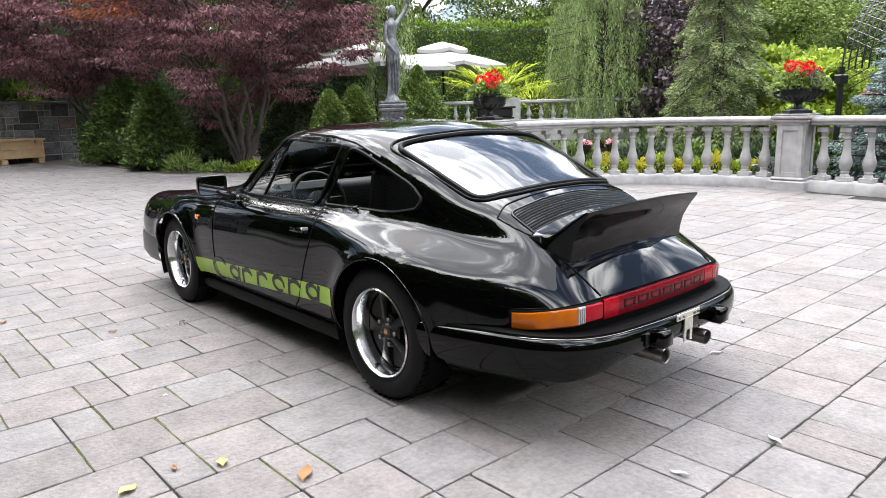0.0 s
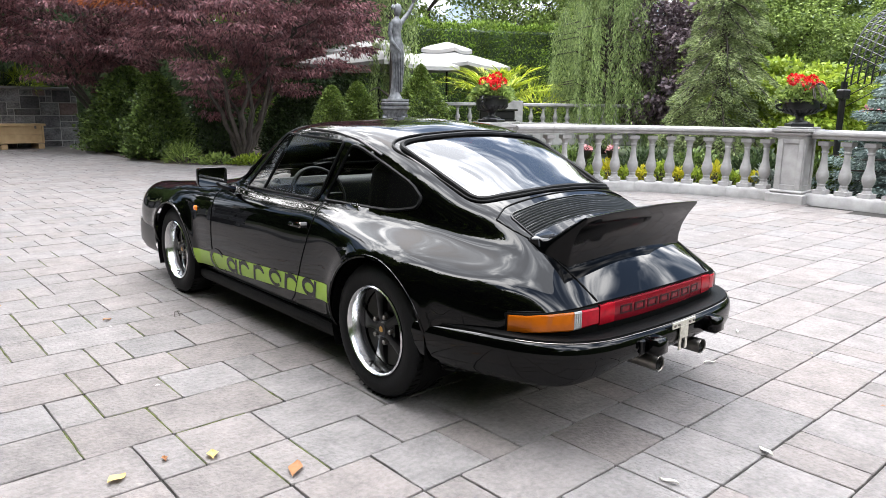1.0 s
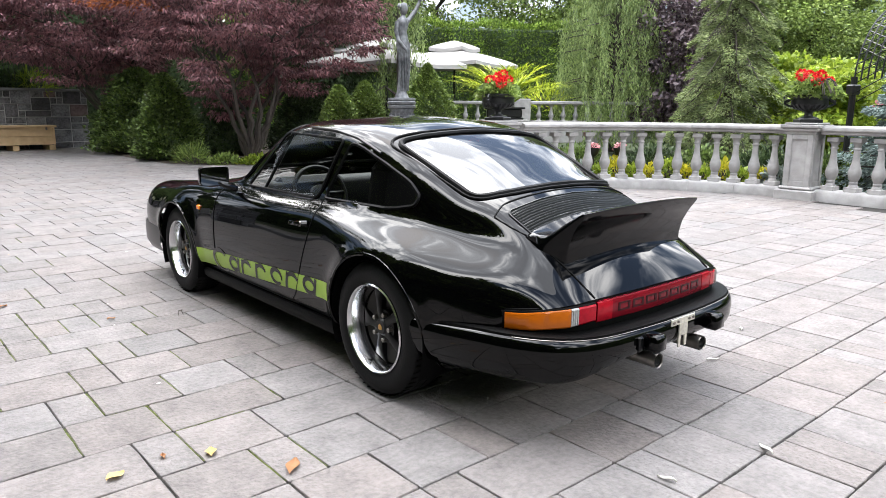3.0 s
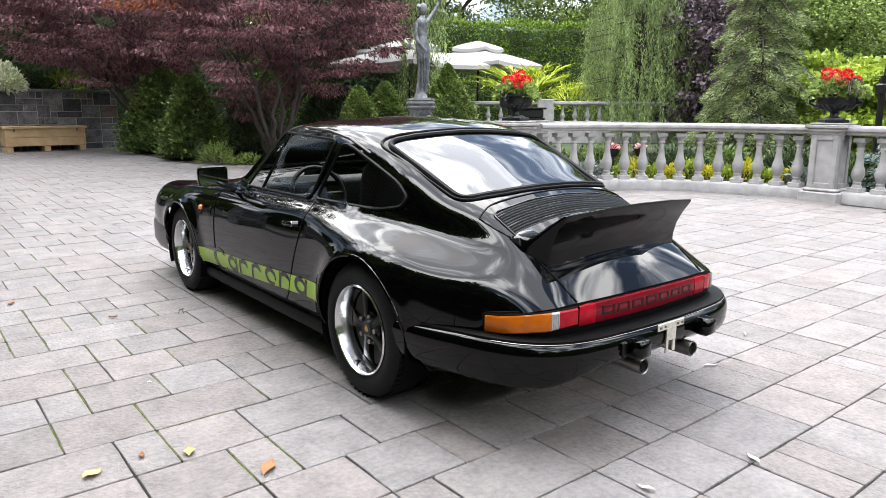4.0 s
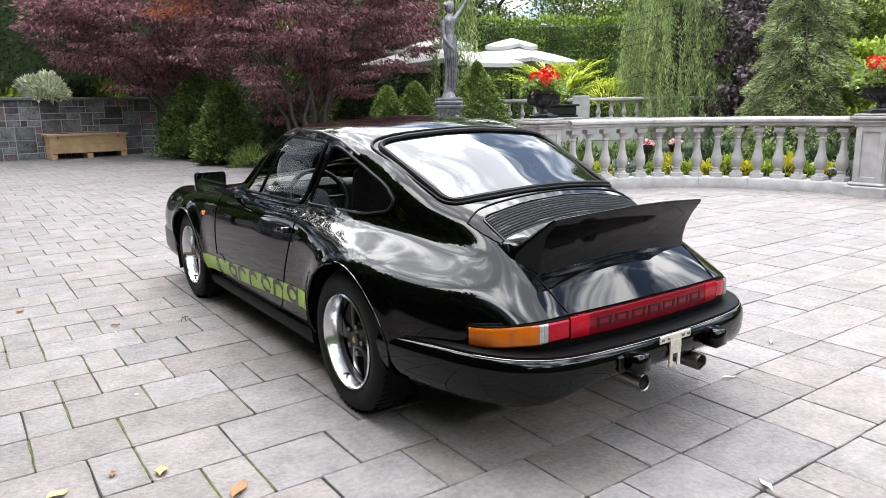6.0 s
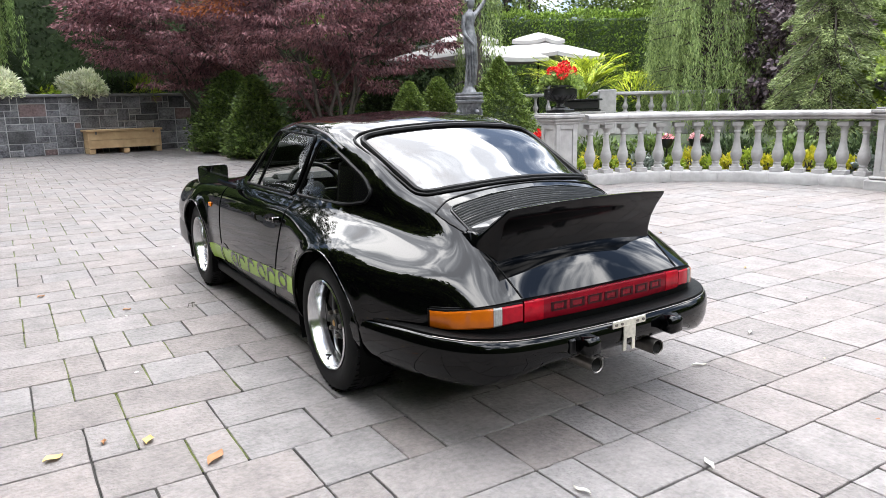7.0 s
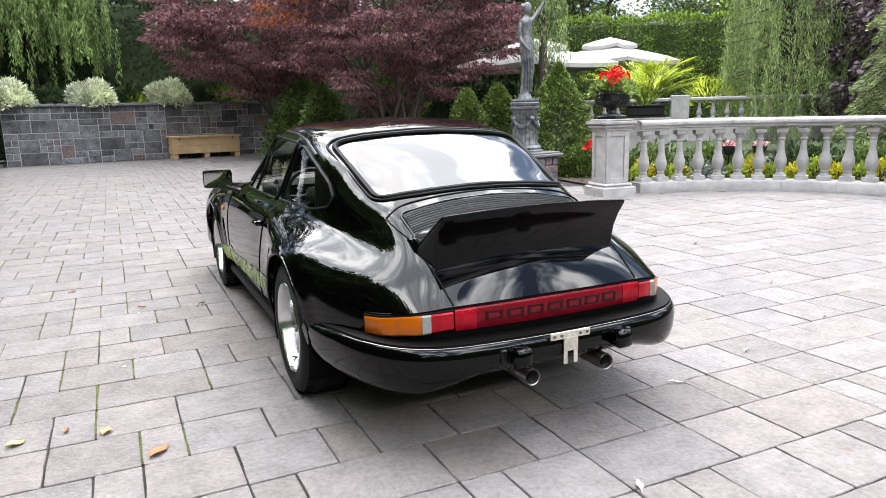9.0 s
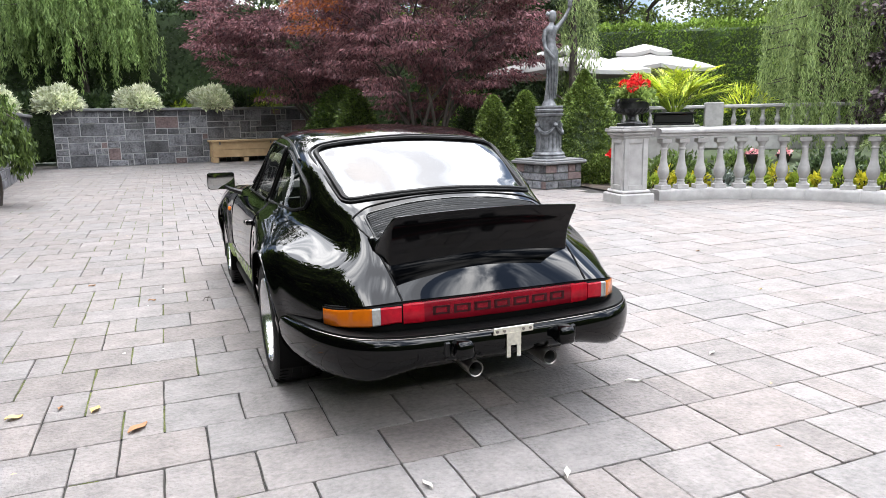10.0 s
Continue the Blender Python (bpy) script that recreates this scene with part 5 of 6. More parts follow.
def fir_tree(at, h, r, material, label, whorls=22, per=260, leaf=0.07, width=0.022, droop=0.35, name="fir_tree", low=0.02):
    """A spruce or fir: whorls of drooping boughs carrying flat sprays of needles."""
    t = thing(name, None, None, label, "tree", at=pose(*at))
    g = Geo()
    g.tube([(0, 0, h * k / 6) for k in range(7)], [0.15 * (1.02 - k / 6) for k in range(7)], 8)
    cs, ds, ns = [], [], []
    for k in range(whorls):
        z = h * (low + (0.97 - low) * k / whorls)
        L = r * (1 - k / whorls) ** 0.85 * RG.uniform(0.8, 1.15) + 0.1
        nb = 7 if k < whorls * 0.7 else 5
        for b in range(nb):
            a = 2 * math.pi * (b + 0.37 * k) / nb + RG.normal() * 0.15
            lb = L * RG.uniform(0.75, 1.15)
            dr = np.array([math.cos(a), math.sin(a), 0.0])
            sd = np.array([-math.sin(a), math.cos(a), 0.0])
            m = int(per * lb / r) + 20
            s = RG.uniform(0.08, 1, m) ** 0.8
            w = (0.34 * lb * np.sin(np.pi * np.clip(s * 0.85 + 0.1, 0, 1)) + 0.05) * RG.uniform(-1, 1, m)
            zz = z + 0.10 * s * lb - droop * lb * s ** 1.6 - 0.25 * np.abs(w) - RG.uniform(0, 0.10, m)
            cs.append(dr * (s * lb)[:, None] + sd * w[:, None] + np.stack([0 * s, 0 * s, zz], 1))
            ds.append(dr * 0.8 + sd * (np.sign(w) * 0.7)[:, None] + np.stack([0 * s, 0 * s, -0.25 + 0 * s], 1) + RG.normal(size=(m, 3)) * 0.25)
            g.tube([(0, 0, z), tuple(dr * lb * 0.5 + (0, 0, z + 0.05 * lb - droop * lb * 0.33)), tuple(dr * lb * 0.95 + (0, 0, z + 0.09 * lb - droop * lb * 0.92))], [0.03, 0.018, 0.006], 5)
    part("trunk", g, BARK, t)
    leaves("foliage", np.concatenate(cs), np.concatenate(ds), leaf, width, material, t)
    return t


def hedge(x0, y0, x1, y1, h, depth, material, label, n=26000, leaf=0.10, name="hedge", rough=0.12):
    """A clipped hedge: dense leafy faces and top over an added core whose dark colour stands for inner shade."""
    L = math.hypot(x1 - x0, y1 - y0)
    t = thing(name, None, None, label, "hedge", at=pose(x0, y0, 0, 0, 0, math.degrees(math.atan2(y1 - y0, x1 - x0))))
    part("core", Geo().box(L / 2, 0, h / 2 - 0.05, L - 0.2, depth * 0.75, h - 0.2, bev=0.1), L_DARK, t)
    s, f = RG.uniform(0, L, n), RG.uniform(0, 1, n)
    side = np.where(RG.random(n) < 0.5, -1, 1)
    top = f > h / (h + depth * 0.5)
    z = np.where(top, h, f / (h / (h + depth * 0.5)) * h)
    y = np.where(top, RG.uniform(-depth / 2, depth / 2, n), side * depth / 2)
    wave = rough * (np.sin(s * 2.1 + z * 3) + np.sin(s * 5.3 - z * 2.2)) * 0.5 + RG.normal(size=n) * rough * 0.5
    y = y + np.where(top, 0, side * wave)
    z = z + np.where(top, wave, 0)
    c = np.stack([s, y, z], 1)
    d = np.stack([RG.normal(size=n) * 0.5, np.where(top, 0, side) + RG.normal(size=n) * 0.4, np.where(top, 1, 0.45) + RG.normal(size=n) * 0.3], 1)
    leaves("foliage", c, d, leaf, leaf * 0.5, material, t)
    return t


def mound(at, r, h, material, label, n=1500, leaf=0.08, width=0.04, name="shrub", category="shrub", group="", up=0.4):
    """A low rounded plant of many leaves."""
    t = thing(name, None, None, label, category, group, at=pose(*at))
    u = unit(RG.normal(size=(n, 3)))
    u[:, 2] = np.abs(u[:, 2]) * 1.0 - 0.15
    rr = RG.uniform(0.35, 1, n) ** 0.4 * (1 + 0.15 * np.sin(u[:, 0] * 6 + u[:, 1] * 5))
    c = u * rr[:, None] * (r, r, h)
    leaves("foliage", c, u + RG.normal(size=(n, 3)) * 0.45 + (0, 0, up), leaf, width, material, t)
    g = Geo()
    for k in range(5):
        a = 2 * math.pi * k / 5
        g.tube([(0, 0, -0.03), (0.3 * r * math.cos(a), 0.3 * r * math.sin(a), h * 0.3), (0.6 * r * math.cos(a), 0.6 * r * math.sin(a), h * 0.6)], [0.014, 0.01, 0.005], 5)
    part("stems", g, BARK, t)
    return t


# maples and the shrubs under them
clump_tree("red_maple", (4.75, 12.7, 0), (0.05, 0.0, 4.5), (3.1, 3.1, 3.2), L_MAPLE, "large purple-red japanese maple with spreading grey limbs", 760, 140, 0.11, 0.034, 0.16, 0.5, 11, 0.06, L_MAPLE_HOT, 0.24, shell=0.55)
clump_tree("red_maple", (3.7, 18.6, 0), (-0.6, 0.2, 4.2), (3.1, 2.6, 2.5), L_MAPLE, "dark purple japanese maple behind the forecourt edge", 500, 110, 0.13, 0.042, 0.18, 0.55, 8, 0.065, None, 0.28, shell=0.5)
cone_shrub((3.45, 14.4, 0), 2.0, 0.66, L_YEW, "dense bright green conifer shrub beneath the maples", 15000, 0.095, 0.34, 0.6)
cone_shrub((3.75, 17.3, 0), 2.25, 1.0, L_YEW, "broad loose green conifer shrub beneath the maples", 14000, 0.11, 0.38, 0.55)
cone_shrub((5.3, 15.3, 0), 1.9, 0.9, L_DARK, "shaded dark conifer shrub beneath the maples", 9000, 0.08, 0.2, 0.5)
cone_shrub((6.6, 13.6, 0), 1.7, 0.9, L_DARK, "shaded dark conifer shrub behind the maple trunk", 9000, 0.08, 0.2, 0.5)
mound((3.95, 12.4, 0.0), 0.35, 0.22, L_LEAF, "yellow-green groundcover at the bed's edge", 500, 0.10, 0.05)
mound((4.5, 11.9, 0.0), 0.4, 0.2, L_LIME, "yellow-green groundcover at the bed's edge", 500, 0.10, 0.05)
mound((3.5, 13.1, 0.0), 0.3, 0.32, L_LEAF, "tuft of grassy foliage at the bed's edge", 420, 0.28, 0.02)
bed = thing("planting_bed", Geo().add([(3.0, 13.0, 0.012), (4.2, 11.7, 0.012), (6.2, 10.2, 0.012), (9.6, 9.4, 0.012), (9.6, 24, 0.012), (3.3, 24, 0.012), (3.3, 20.8, 0.012), (2.9, 17.0, 0.012), (2.9, 14.5, 0.012)], [tuple(range(9))]), SOIL, "dark soil planting bed under the trees", "bed", kind="structure")

# clipped dwarf spruces by the statue
for (x, y, h, r), lab in zip(((4.66, 8.85, 1.66, 0.44), (5.75, 9.6, 1.78, 0.52), (6.25, 8.2, 2.1, 0.9)), ("low rounded dwarf spruce", "clipped dwarf spruce behind the statue", "tall clipped conical dwarf spruce beside the pier")):
    cone_shrub((x, y, 0), h, r, L_SPRUCE, lab, 24000, 0.055, 0.26, 0.85 if h > 2 else 0.55, group="clipped spruces")
mound((6.25, 7.4, 0.0), 0.5, 0.75, L_SPRUCE, "low green spruce mound beside the pier", 4500, 0.06, 0.035)

hanging_tree((7.7, 11.1, 0), 6.2, 0.7, L_WEEP, "slender weeping blue-green cedar behind the statue", 80, 90, 0.11, 0.022, 0.25, lean=(0.3, 0.0), drop=(0.8, 2.4), spread_pow=0.5)
hanging_tree((14.6, 9.9, 0), 7.5, 1.85, L_WEEP, "tall weeping conifer with hanging green curtains", 560, 140, 0.11, 0.018, 0.25, drop=(1.0, 3.0))
fir_tree((12.3, 5.3, 0), 7.2, 1.45, L_FIR, "olive green fir with drooping boughs behind the balustrade", 20, 1200, 0.085, 0.015, 0.75)
fir_tree((9.2, 0.72, 0), 2.9, 1.0, L_BLUE, "silvery blue spruce behind the balustrade", 16, 520, 0.07, 0.024, 0.05, name="blue_spruce")
clump_tree("smoke_bush", (15.6, 8.2, 0), (0, 0, 2.4), (1.5, 1.5, 1.9), L_PURPLE, "dark purple-leaved shrub between the conifers", 150, 90, 0.14, 0.09, 0.6, 0.45, 4, 0.06, None, 0.3, category="shrub")
clump_tree("vine_arbour", (14.6, 4.6, 0), (0, 0, 1.35), (2.1, 1.6, 0.9), L_LIME, "mound of bright green vine leaves", 150, 120, 0.12, 0.10, 0.5, 0.4, 4, 0.05, None, 0.3, category="vine")
hedge(8.6, 25.5, 26.5, 15.0, 4.6, 1.4, L_HEDGE, "tall clipped cedar hedge closing the garden", 60000, 0.14)
hedge(26.0, 15.5, 26.0, -16.0, 4.2, 1.4, L_HEDGE, "tall clipped cedar hedge along the garden", 40000, 0.16)
hedge(-9.0, 23.6, 9.0, 25.2, 5.2, 1.6, L_DARK, "dark ivy-clad hedge behind the stone wall", 40000, 0.13)

# trees that close the view above the hedges
for x, y, r, h, m in ((12.5, 27.5, 4.2, 13.0, L_LEAF), (15.8, 26.0, 3.6, 11.5, L_DARK), (18.5, 24.5, 4.0, 12.0, L_LEAF), (24.5, 19.5, 4.0, 9.0, L_LEAF), (29.5, 12.0, 4.4, 8.5, L_LEAF), (30.0, 4.5, 4.4, 8.5, L_LEAF), (28.0, -3.0, 4.2, 8.0, L_LEAF), (6.0, 28.5, 4.4, 15.0, L_LEAF), (0.0, 26.8, 4.6, 16.0, L_DARK), (-6.0, 26.0, 4.6, 16.0, L_DARK), (20.5, 8.5, 2.6, 5.0, L_LEAF), (21.0, 2.5, 2.6, 5.2, L_LEAF), (10.3, 18.2, 2.0, 5.6, L_DARK)):
    clump_tree("garden_tree", (x, y, 0), (0, 0, h * 0.72), (r, r, h * 0.5), m, "leafy green tree beyond the garden", 360, 110 if r > 3 else 150, 0.18 if r > 3 else 0.12, 0.10 if r > 3 else 0.06, 0.4, 0.85, 4, 0.16, None, 0.4)

# willow over the wall, and the planting on it
hanging_tree((-3.4, 22.8, 0), 7.6, 3.4, L_WILLOW, "pale green weeping tree above the stone wall", 720, 100, 0.15, 0.036, 0.8, name="weeping_tree", drop=(0.6, 2.2))
for x, z in ((0.35, 1.74), (-1.8, 1.74), (-3.95, 1.74), (-5.6, 1.74)):
    mound((x, 20.9 + 0.14 * x, z), 0.66, 0.70, L_CREAM, "cream-variegated rounded shrub on the stone wall", 3600, 0.15, 0.06, "variegated_shrub", group="variegated shrubs")
for x in (-0.75, -2.9, 1.5, -4.8):
    mound((x, 21.3 + 0.1 * x, 1.68), 0.55, 0.5, L_DARK, "dark leafy perennial on the stone wall", 500, 0.24, 0.14, "perennial", group="wall perennials")
mound((-0.6, 20.85, 1.7), 0.3, 0.22, L_LIME, "lime green perennial on the stone wall", 160, 0.16, 0.10, "perennial")
mound((2.1, 21.15, 1.7), 0.45, 0.5, L_LIME, "grassy green perennial on the stone wall", 300, 0.34, 0.03, "perennial")
hanging_tree((-3.7, 9.6, 0), 1.8, 0.8, L_YEW, "low weeping dark conifer beside the drive", 110, 110, 0.10, 0.03, 0.75, name="weeping_shrub", trunk=0.05, drop=(0.15, 0.6))
kerb = thing("drive_kerb", Geo().box(0, 0, 0.05, 0.16, 13.0, 0.16, bev=0.02), COPING, "low grey stone kerb along the drive", "kerb", kind="structure", at=pose(-4.02, 9.2, 0, 0, 0, 5))

# garden closing the place behind and to the near side, seen only in the paintwork: added unseen, sized to darken its
# reflections and block low sky
hedge(-10.5, 22.0, -10.5, -12.5, 6.0, 1.4, L_DARK, "unseen tall dark hedge, added to darken the car's side reflections", 16000, 0.24)
hedge(-10.5, -11.0, 20.0, -11.0, 4.6, 1.2, L_HEDGE, "unseen clipped green hedge, added to cut low sky light behind the car", 9000, 0.22)
for x, y, r, zc, rz in ((-11.8, -8.0, 3.2, 7.5, 5.5), (-10.4, -3.0, 3.4, 8.0, 6.0), (-9.4, 2.6, 3.6, 8.6, 6.0), (-9.6, 8.6, 3.6, 8.4, 6.0), (-12.2, 15.0, 3.4, 7.5, 5.5),
                        (-7.5, -16.5, 3.4, 4.8, 3.4), (-1.5, -17.5, 3.2, 4.4, 3.0), (4.0, -17.5, 3.2, 4.8, 3.4), (9.5, -17.0, 3.4, 4.4, 3.2), (15.0, -15.5, 3.4, 5.0, 3.6)):
    clump_tree("garden_tree", (x, y, 0), (0, 0, zc), (r, r, rz), L_LEAF, "unseen leafy green tree, sized to shape the car's reflections", 320, 70, 0.42, 0.26, 0.5, 0.9, 3, 0.16, None, 0.45)


# ---- urns, palm, flowers ----
def urn(at, rz, label):
    u = thing("garden_urn", Geo().box(0, 0, 0.025, 0.30, 0.30, 0.05, bev=0.008).lathe([(0.14, 0.05), (0.13, 0.07), (0.06, 0.09), (0.05, 0.13), (0.06, 0.15), (0.10, 0.17), (0.19, 0.20), (0.235, 0.25), (0.235, 0.33), (0.26, 0.345), (0.29, 0.36), (0.29, 0.38), (0.25, 0.385), (0.22, 0.36), (0.0, 0.35)], 28), IRON, label, "urn", "iron urns", at=pose(*at, 0, 0, rz))
    for s in (-1, 1):
        pts = [(s * (0.23 + 0.10 * math.sin(q * 0.62)), 0, 0.22 + 0.022 * q - 0.012 * max(0, q - 5)) for q in range(8)]
        sc = [(s * (0.30 + 0.045 * math.cos(q * 0.7)), 0, 0.33 + 0.045 * math.sin(q * 0.7)) for q in range(9)]
        part("handle", Geo().tube(pts, 0.016, 6).tube(sc, 0.014, 6), IRON, u)
    for k in range(20):
        a = 2 * math.pi * k / 20
        part("gadroon", Geo().tube([(0.10 * math.cos(a), 0.10 * math.sin(a), 0.172), (0.20 * math.cos(a), 0.20 * math.sin(a), 0.208), (0.238 * math.cos(a), 0.238 * math.sin(a), 0.25)], [0.01, 0.02, 0.008], 5), IRON, u)
    return u


def geranium(at, r, n_heads, label, seed):
    t = mound(at, r, r * 0.62, L_LEAF, label, 900, 0.07, 0.06, "geranium", "flowers", "geraniums")
    rr = random.Random(seed)
    for k in range(n_heads):
        a, d = rr.uniform(0, 6.28), rr.uniform(0.15, 0.85) * r
        x, y, z = d * math.cos(a) * 1.15, d * math.sin(a) * 1.15, r * 0.5 + rr.uniform(0.0, 0.14)
        u = unit(RG.normal(size=(120, 3)))
        leaves("flower_head", u * 0.055 + (x, y, z), u, 0.035, 0.035, L_RED, t, label="bright red flower head", kind="")
        part("stalk", Geo().tube([(x * 0.5, y * 0.5, r * 0.2), (x, y, z)], 0.005, 4), L_LEAF, t)
    return t


urn((4.98, 5.02, 1.055), 20, "black cast-iron urn with scroll handles on the pier")
geranium((4.98, 5.02, 1.42), 0.30, 6, "red geraniums in full flower in the urn", 1)
urn((7.86, 1.80, 1.055), -50, "black cast-iron urn with scroll handles on the pier")
geranium((7.86, 1.80, 1.42), 0.36, 5, "red geraniums with trailing stems in the urn", 2)
twigs = thing("dry_twigs", None, None, "tangle of bare brown trailing stems in the urn", "twigs")
g = Geo()
for k in range(16):
    rr = random.Random(k)
    a = rr.uniform(-2.6, -0.4)
    g.tube([(7.86 + q * 0.055 * math.cos(a), 1.80 + q * 0.055 * math.sin(a), 1.46 + 0.11 * q - 0.016 * q * q + rr.uniform(-0.02, 0.02)) for q in range(8)], 0.006, 4)
part("stems", g, BARK, twigs)
mound((5.9, 6.5, 0.55), 0.22, 0.2, L_RED, "cluster of red flowers behind the pier", 260, 0.05, 0.05, "flower_cluster", "flowers")
stand = thing("planter_stand", Geo().box(0, 0, 0.495, 1.0, 0.5, 1.01, bev=0.02), CAST, "plain stone block under the planter", "stand", at=pose(8.35, 8.2, 0, 0, 0, -42))
trough = thing("planter_trough", Geo().box(0, 0, 0.02, 0.80, 0.36, 0.04, bev=0.01).box(0, 0, 0.13, 0.74, 0.32, 0.20, bev=0.03).box(0, 0, 0.235, 0.86, 0.42, 0.04, bev=0.012), IRON, "long black planter trough on a stone block", "planter", at=pose(8.35, 8.2, 1.0, 0, 0, -42))
palm = thing("areca_palm", None, None, "bright yellow-green palm in the black trough", "palm", at=pose(8.35, 8.2, 1.2, 0, 0, 0))
g = Geo()
cs, ds = [], []
for k in range(46):
    a = RG.uniform(0, 2 * math.pi)
    L = RG.uniform(0.75, 1.25)
    el = RG.uniform(0.75, 1.52)
    pts = []
    for q in range(9):
        s = q / 8
        out, z = L * s * math.cos(el) + 0.34 * L * s * s, L * s * math.sin(el) - 0.26 * L * s ** 2.4
        pts.append(np.array([(out + 0.05) * math.cos(a), (out + 0.05) * math.sin(a), z + 0.02]))
    g.tube([tuple(p) for p in pts], [0.010 - 0.001 * q for q in range(9)], 5)
    sd = np.array([-math.sin(a), math.cos(a), 0])
    for q in np.linspace(3.2, 7.95, 22):
        i = min(int(q), 7)
        p = pts[i] + (pts[i + 1] - pts[i]) * (q - i)
        fw = unit(pts[i + 1] - pts[i])
        for s in (-1, 1):
            cs.append(p)
            ds.append(fw * (0.5 + 0.1 * q) + sd * s * (1.15 - 0.07 * q) + RG.normal(size=3) * 0.1)
part("stems", g, L_LIME, palm)
leaves("fronds", np.array(cs), np.array(ds), 0.34, 0.024, L_PALM, palm, nrm=np.tile([0, 0, 1.0], (len(cs), 1)))
mound((13.6, 11.6, 1.25), 0.55, 0.6, L_PALM, "small bright green palm on the far terrace", 200, 0.42, 0.03, "small_palm", "palm")

# planting behind the balustrade
PLANTS = [L_LIME, L_YELLOW, L_LIME, L_YELLOW, L_SILVER, L_SILVER, L_LIME, L_YELLOW, L_LIME, L_YELLOW, L_LIME, L_YELLOW]
for k in range(18):
    a = A1 - 0.06 - (A1 - A0) * k / 18
    x, y = arc_pt(a, BR + 0.36 + 0.1 * (k % 2))
    m = PLANTS[k % 12]
    nm = {L_LIME.name: "lime green", L_YELLOW.name: "yellow and green", L_SILVER.name: "silvery grey"}[m.name]
    mound((x, y, 0.10), 0.17, 0.26 + 0.12 * (k % 3 == 1), m, nm + " bedding plant behind the balustrade", 240, 0.08, 0.05, "bedding_plant", "plant", "bedding plants")
backbed = thing("planting_bed", Geo().add([(*arc_pt(a, BR + 0.16), 0.02) for a in np.linspace(A0, A1, 24)] + [(*arc_pt(a, BR + 2.6), 0.02) for a in np.linspace(A1, A0, 24)], [tuple(range(48))]), SOIL, "dark planting bed behind the balustrade", "bed", kind="structure")
for k, (a, m) in enumerate(((1.2, L_YEW), (0.95, L_YEW), (0.62, L_DARK), (0.40, L_YEW), (0.15, L_DARK), (-0.05, L_YEW))):
    mound((*arc_pt(a, BR + 1.25), 0.0), 0.62, 0.66, m, "dark green shrub behind the balustrade", 2200, 0.09, 0.045)
for a in (0.93, 0.80):
    x, y = arc_pt(a, BR + 0.55)
    pot = thing("flower_pot", Geo().lathe([(0.05, 0.0), (0.05, 0.02), (0.015, 0.04), (0.015, 0.42), (0.07, 0.46), (0.10, 0.54), (0.115, 0.58), (0.09, 0.57), (0.0, 0.56)], 16), IRON, "dark footed flower pot behind the balustrade", "pot", "flower pots", at=pose(x, y, 0.02))
    mound((x, y, 0.57), 0.085, 0.11, L_PINK, "pink flowers in the footed pot", 60, 0.05, 0.045, "pink_flowers", "flowers", "pink flowers")

# ---- far balustrade, umbrellas, arch ----
far = thing("far_balustrade", None, None, "grey stone balustrade of the far terrace", "balustrade", at=pose(12.2, 11.3, 0.28, 0, 0, -38))
part("rail", Geo().box(0, 0, 1.10, 7.0, 0.26, 0.09, bev=0.02), CAST, far)
part("plinth", Geo().box(0, 0, 0.30, 7.0, 0.3, 0.62, bev=0.02), CAST, far)
for k in range(20):
    if k not in (9, 10):
        ob = part("baluster", bal_me, None, far)
        ob.matrix_basis = pose(-3.3 + 0.345 * k, 0, 0.62) @ Matrix.Diagonal((0.9, 0.9, 0.68, 1))
part("post", Geo().box(0, 0, 0.62, 0.46, 0.40, 1.18, bev=0.02), CAST, far)


def umbrella(x, y, z_edge, half, rz, label):
    u = thing("garden_umbrella", None, None, label, "umbrella", "garden umbrellas", at=pose(x, y, 0, 0, 0, rz))
    part("pole", Geo().tube([(0, 0, 0), (0, 0, z_edge + 0.5)], 0.035, 10), SATIN, u)
    for zz, hh, rise in ((z_edge, half, 0.46), (z_edge + 0.46, half * 0.38, 0.2)):
        rows = []
        for q in range(7):
            s = q / 6
            e = hh * (1 - s) + 0.02
            sag = zz + rise * s ** 0.8
            ring = []
            for c0, c1 in (((-1, -1), (1, -1)), ((1, -1), (1, 1)), ((1, 1), (-1, 1)), ((-1, 1), (-1, -1))):
                for w in range(6):
                    f = w / 6
                    ring.append((e * (c0[0] + (c1[0] - c0[0]) * f), e * (c0[1] + (c1[1] - c0[1]) * f), sag - 0.06 * math.sin(math.pi * f) * (1 - s)))
            rows.append(ring + [ring[0]])
        rows.insert(0, [(px, py, pz - 0.10) for px, py, pz in rows[0]])
        part("canopy", Geo().sheet(rows), CANVAS, u, smooth=30)
    for c in ((-1, -1), (1, -1), (1, 1), (-1, 1)):
        part("rib", Geo().tube([(0, 0, z_edge + 0.5), (c[0] * half, c[1] * half, z_edge - 0.03)], 0.012, 5), SATIN, u)
    return u


umbrella(11.62, 13.49, 2.5, 1.4, 20, "large cream garden umbrella with vented top")
umbrella(8.75, 12.95, 2.36, 1.5, 12, "cream garden umbrella on the far terrace")
umbrella(10.9, 17.6, 2.95, 1.5, 10, "cream garden umbrella further back")

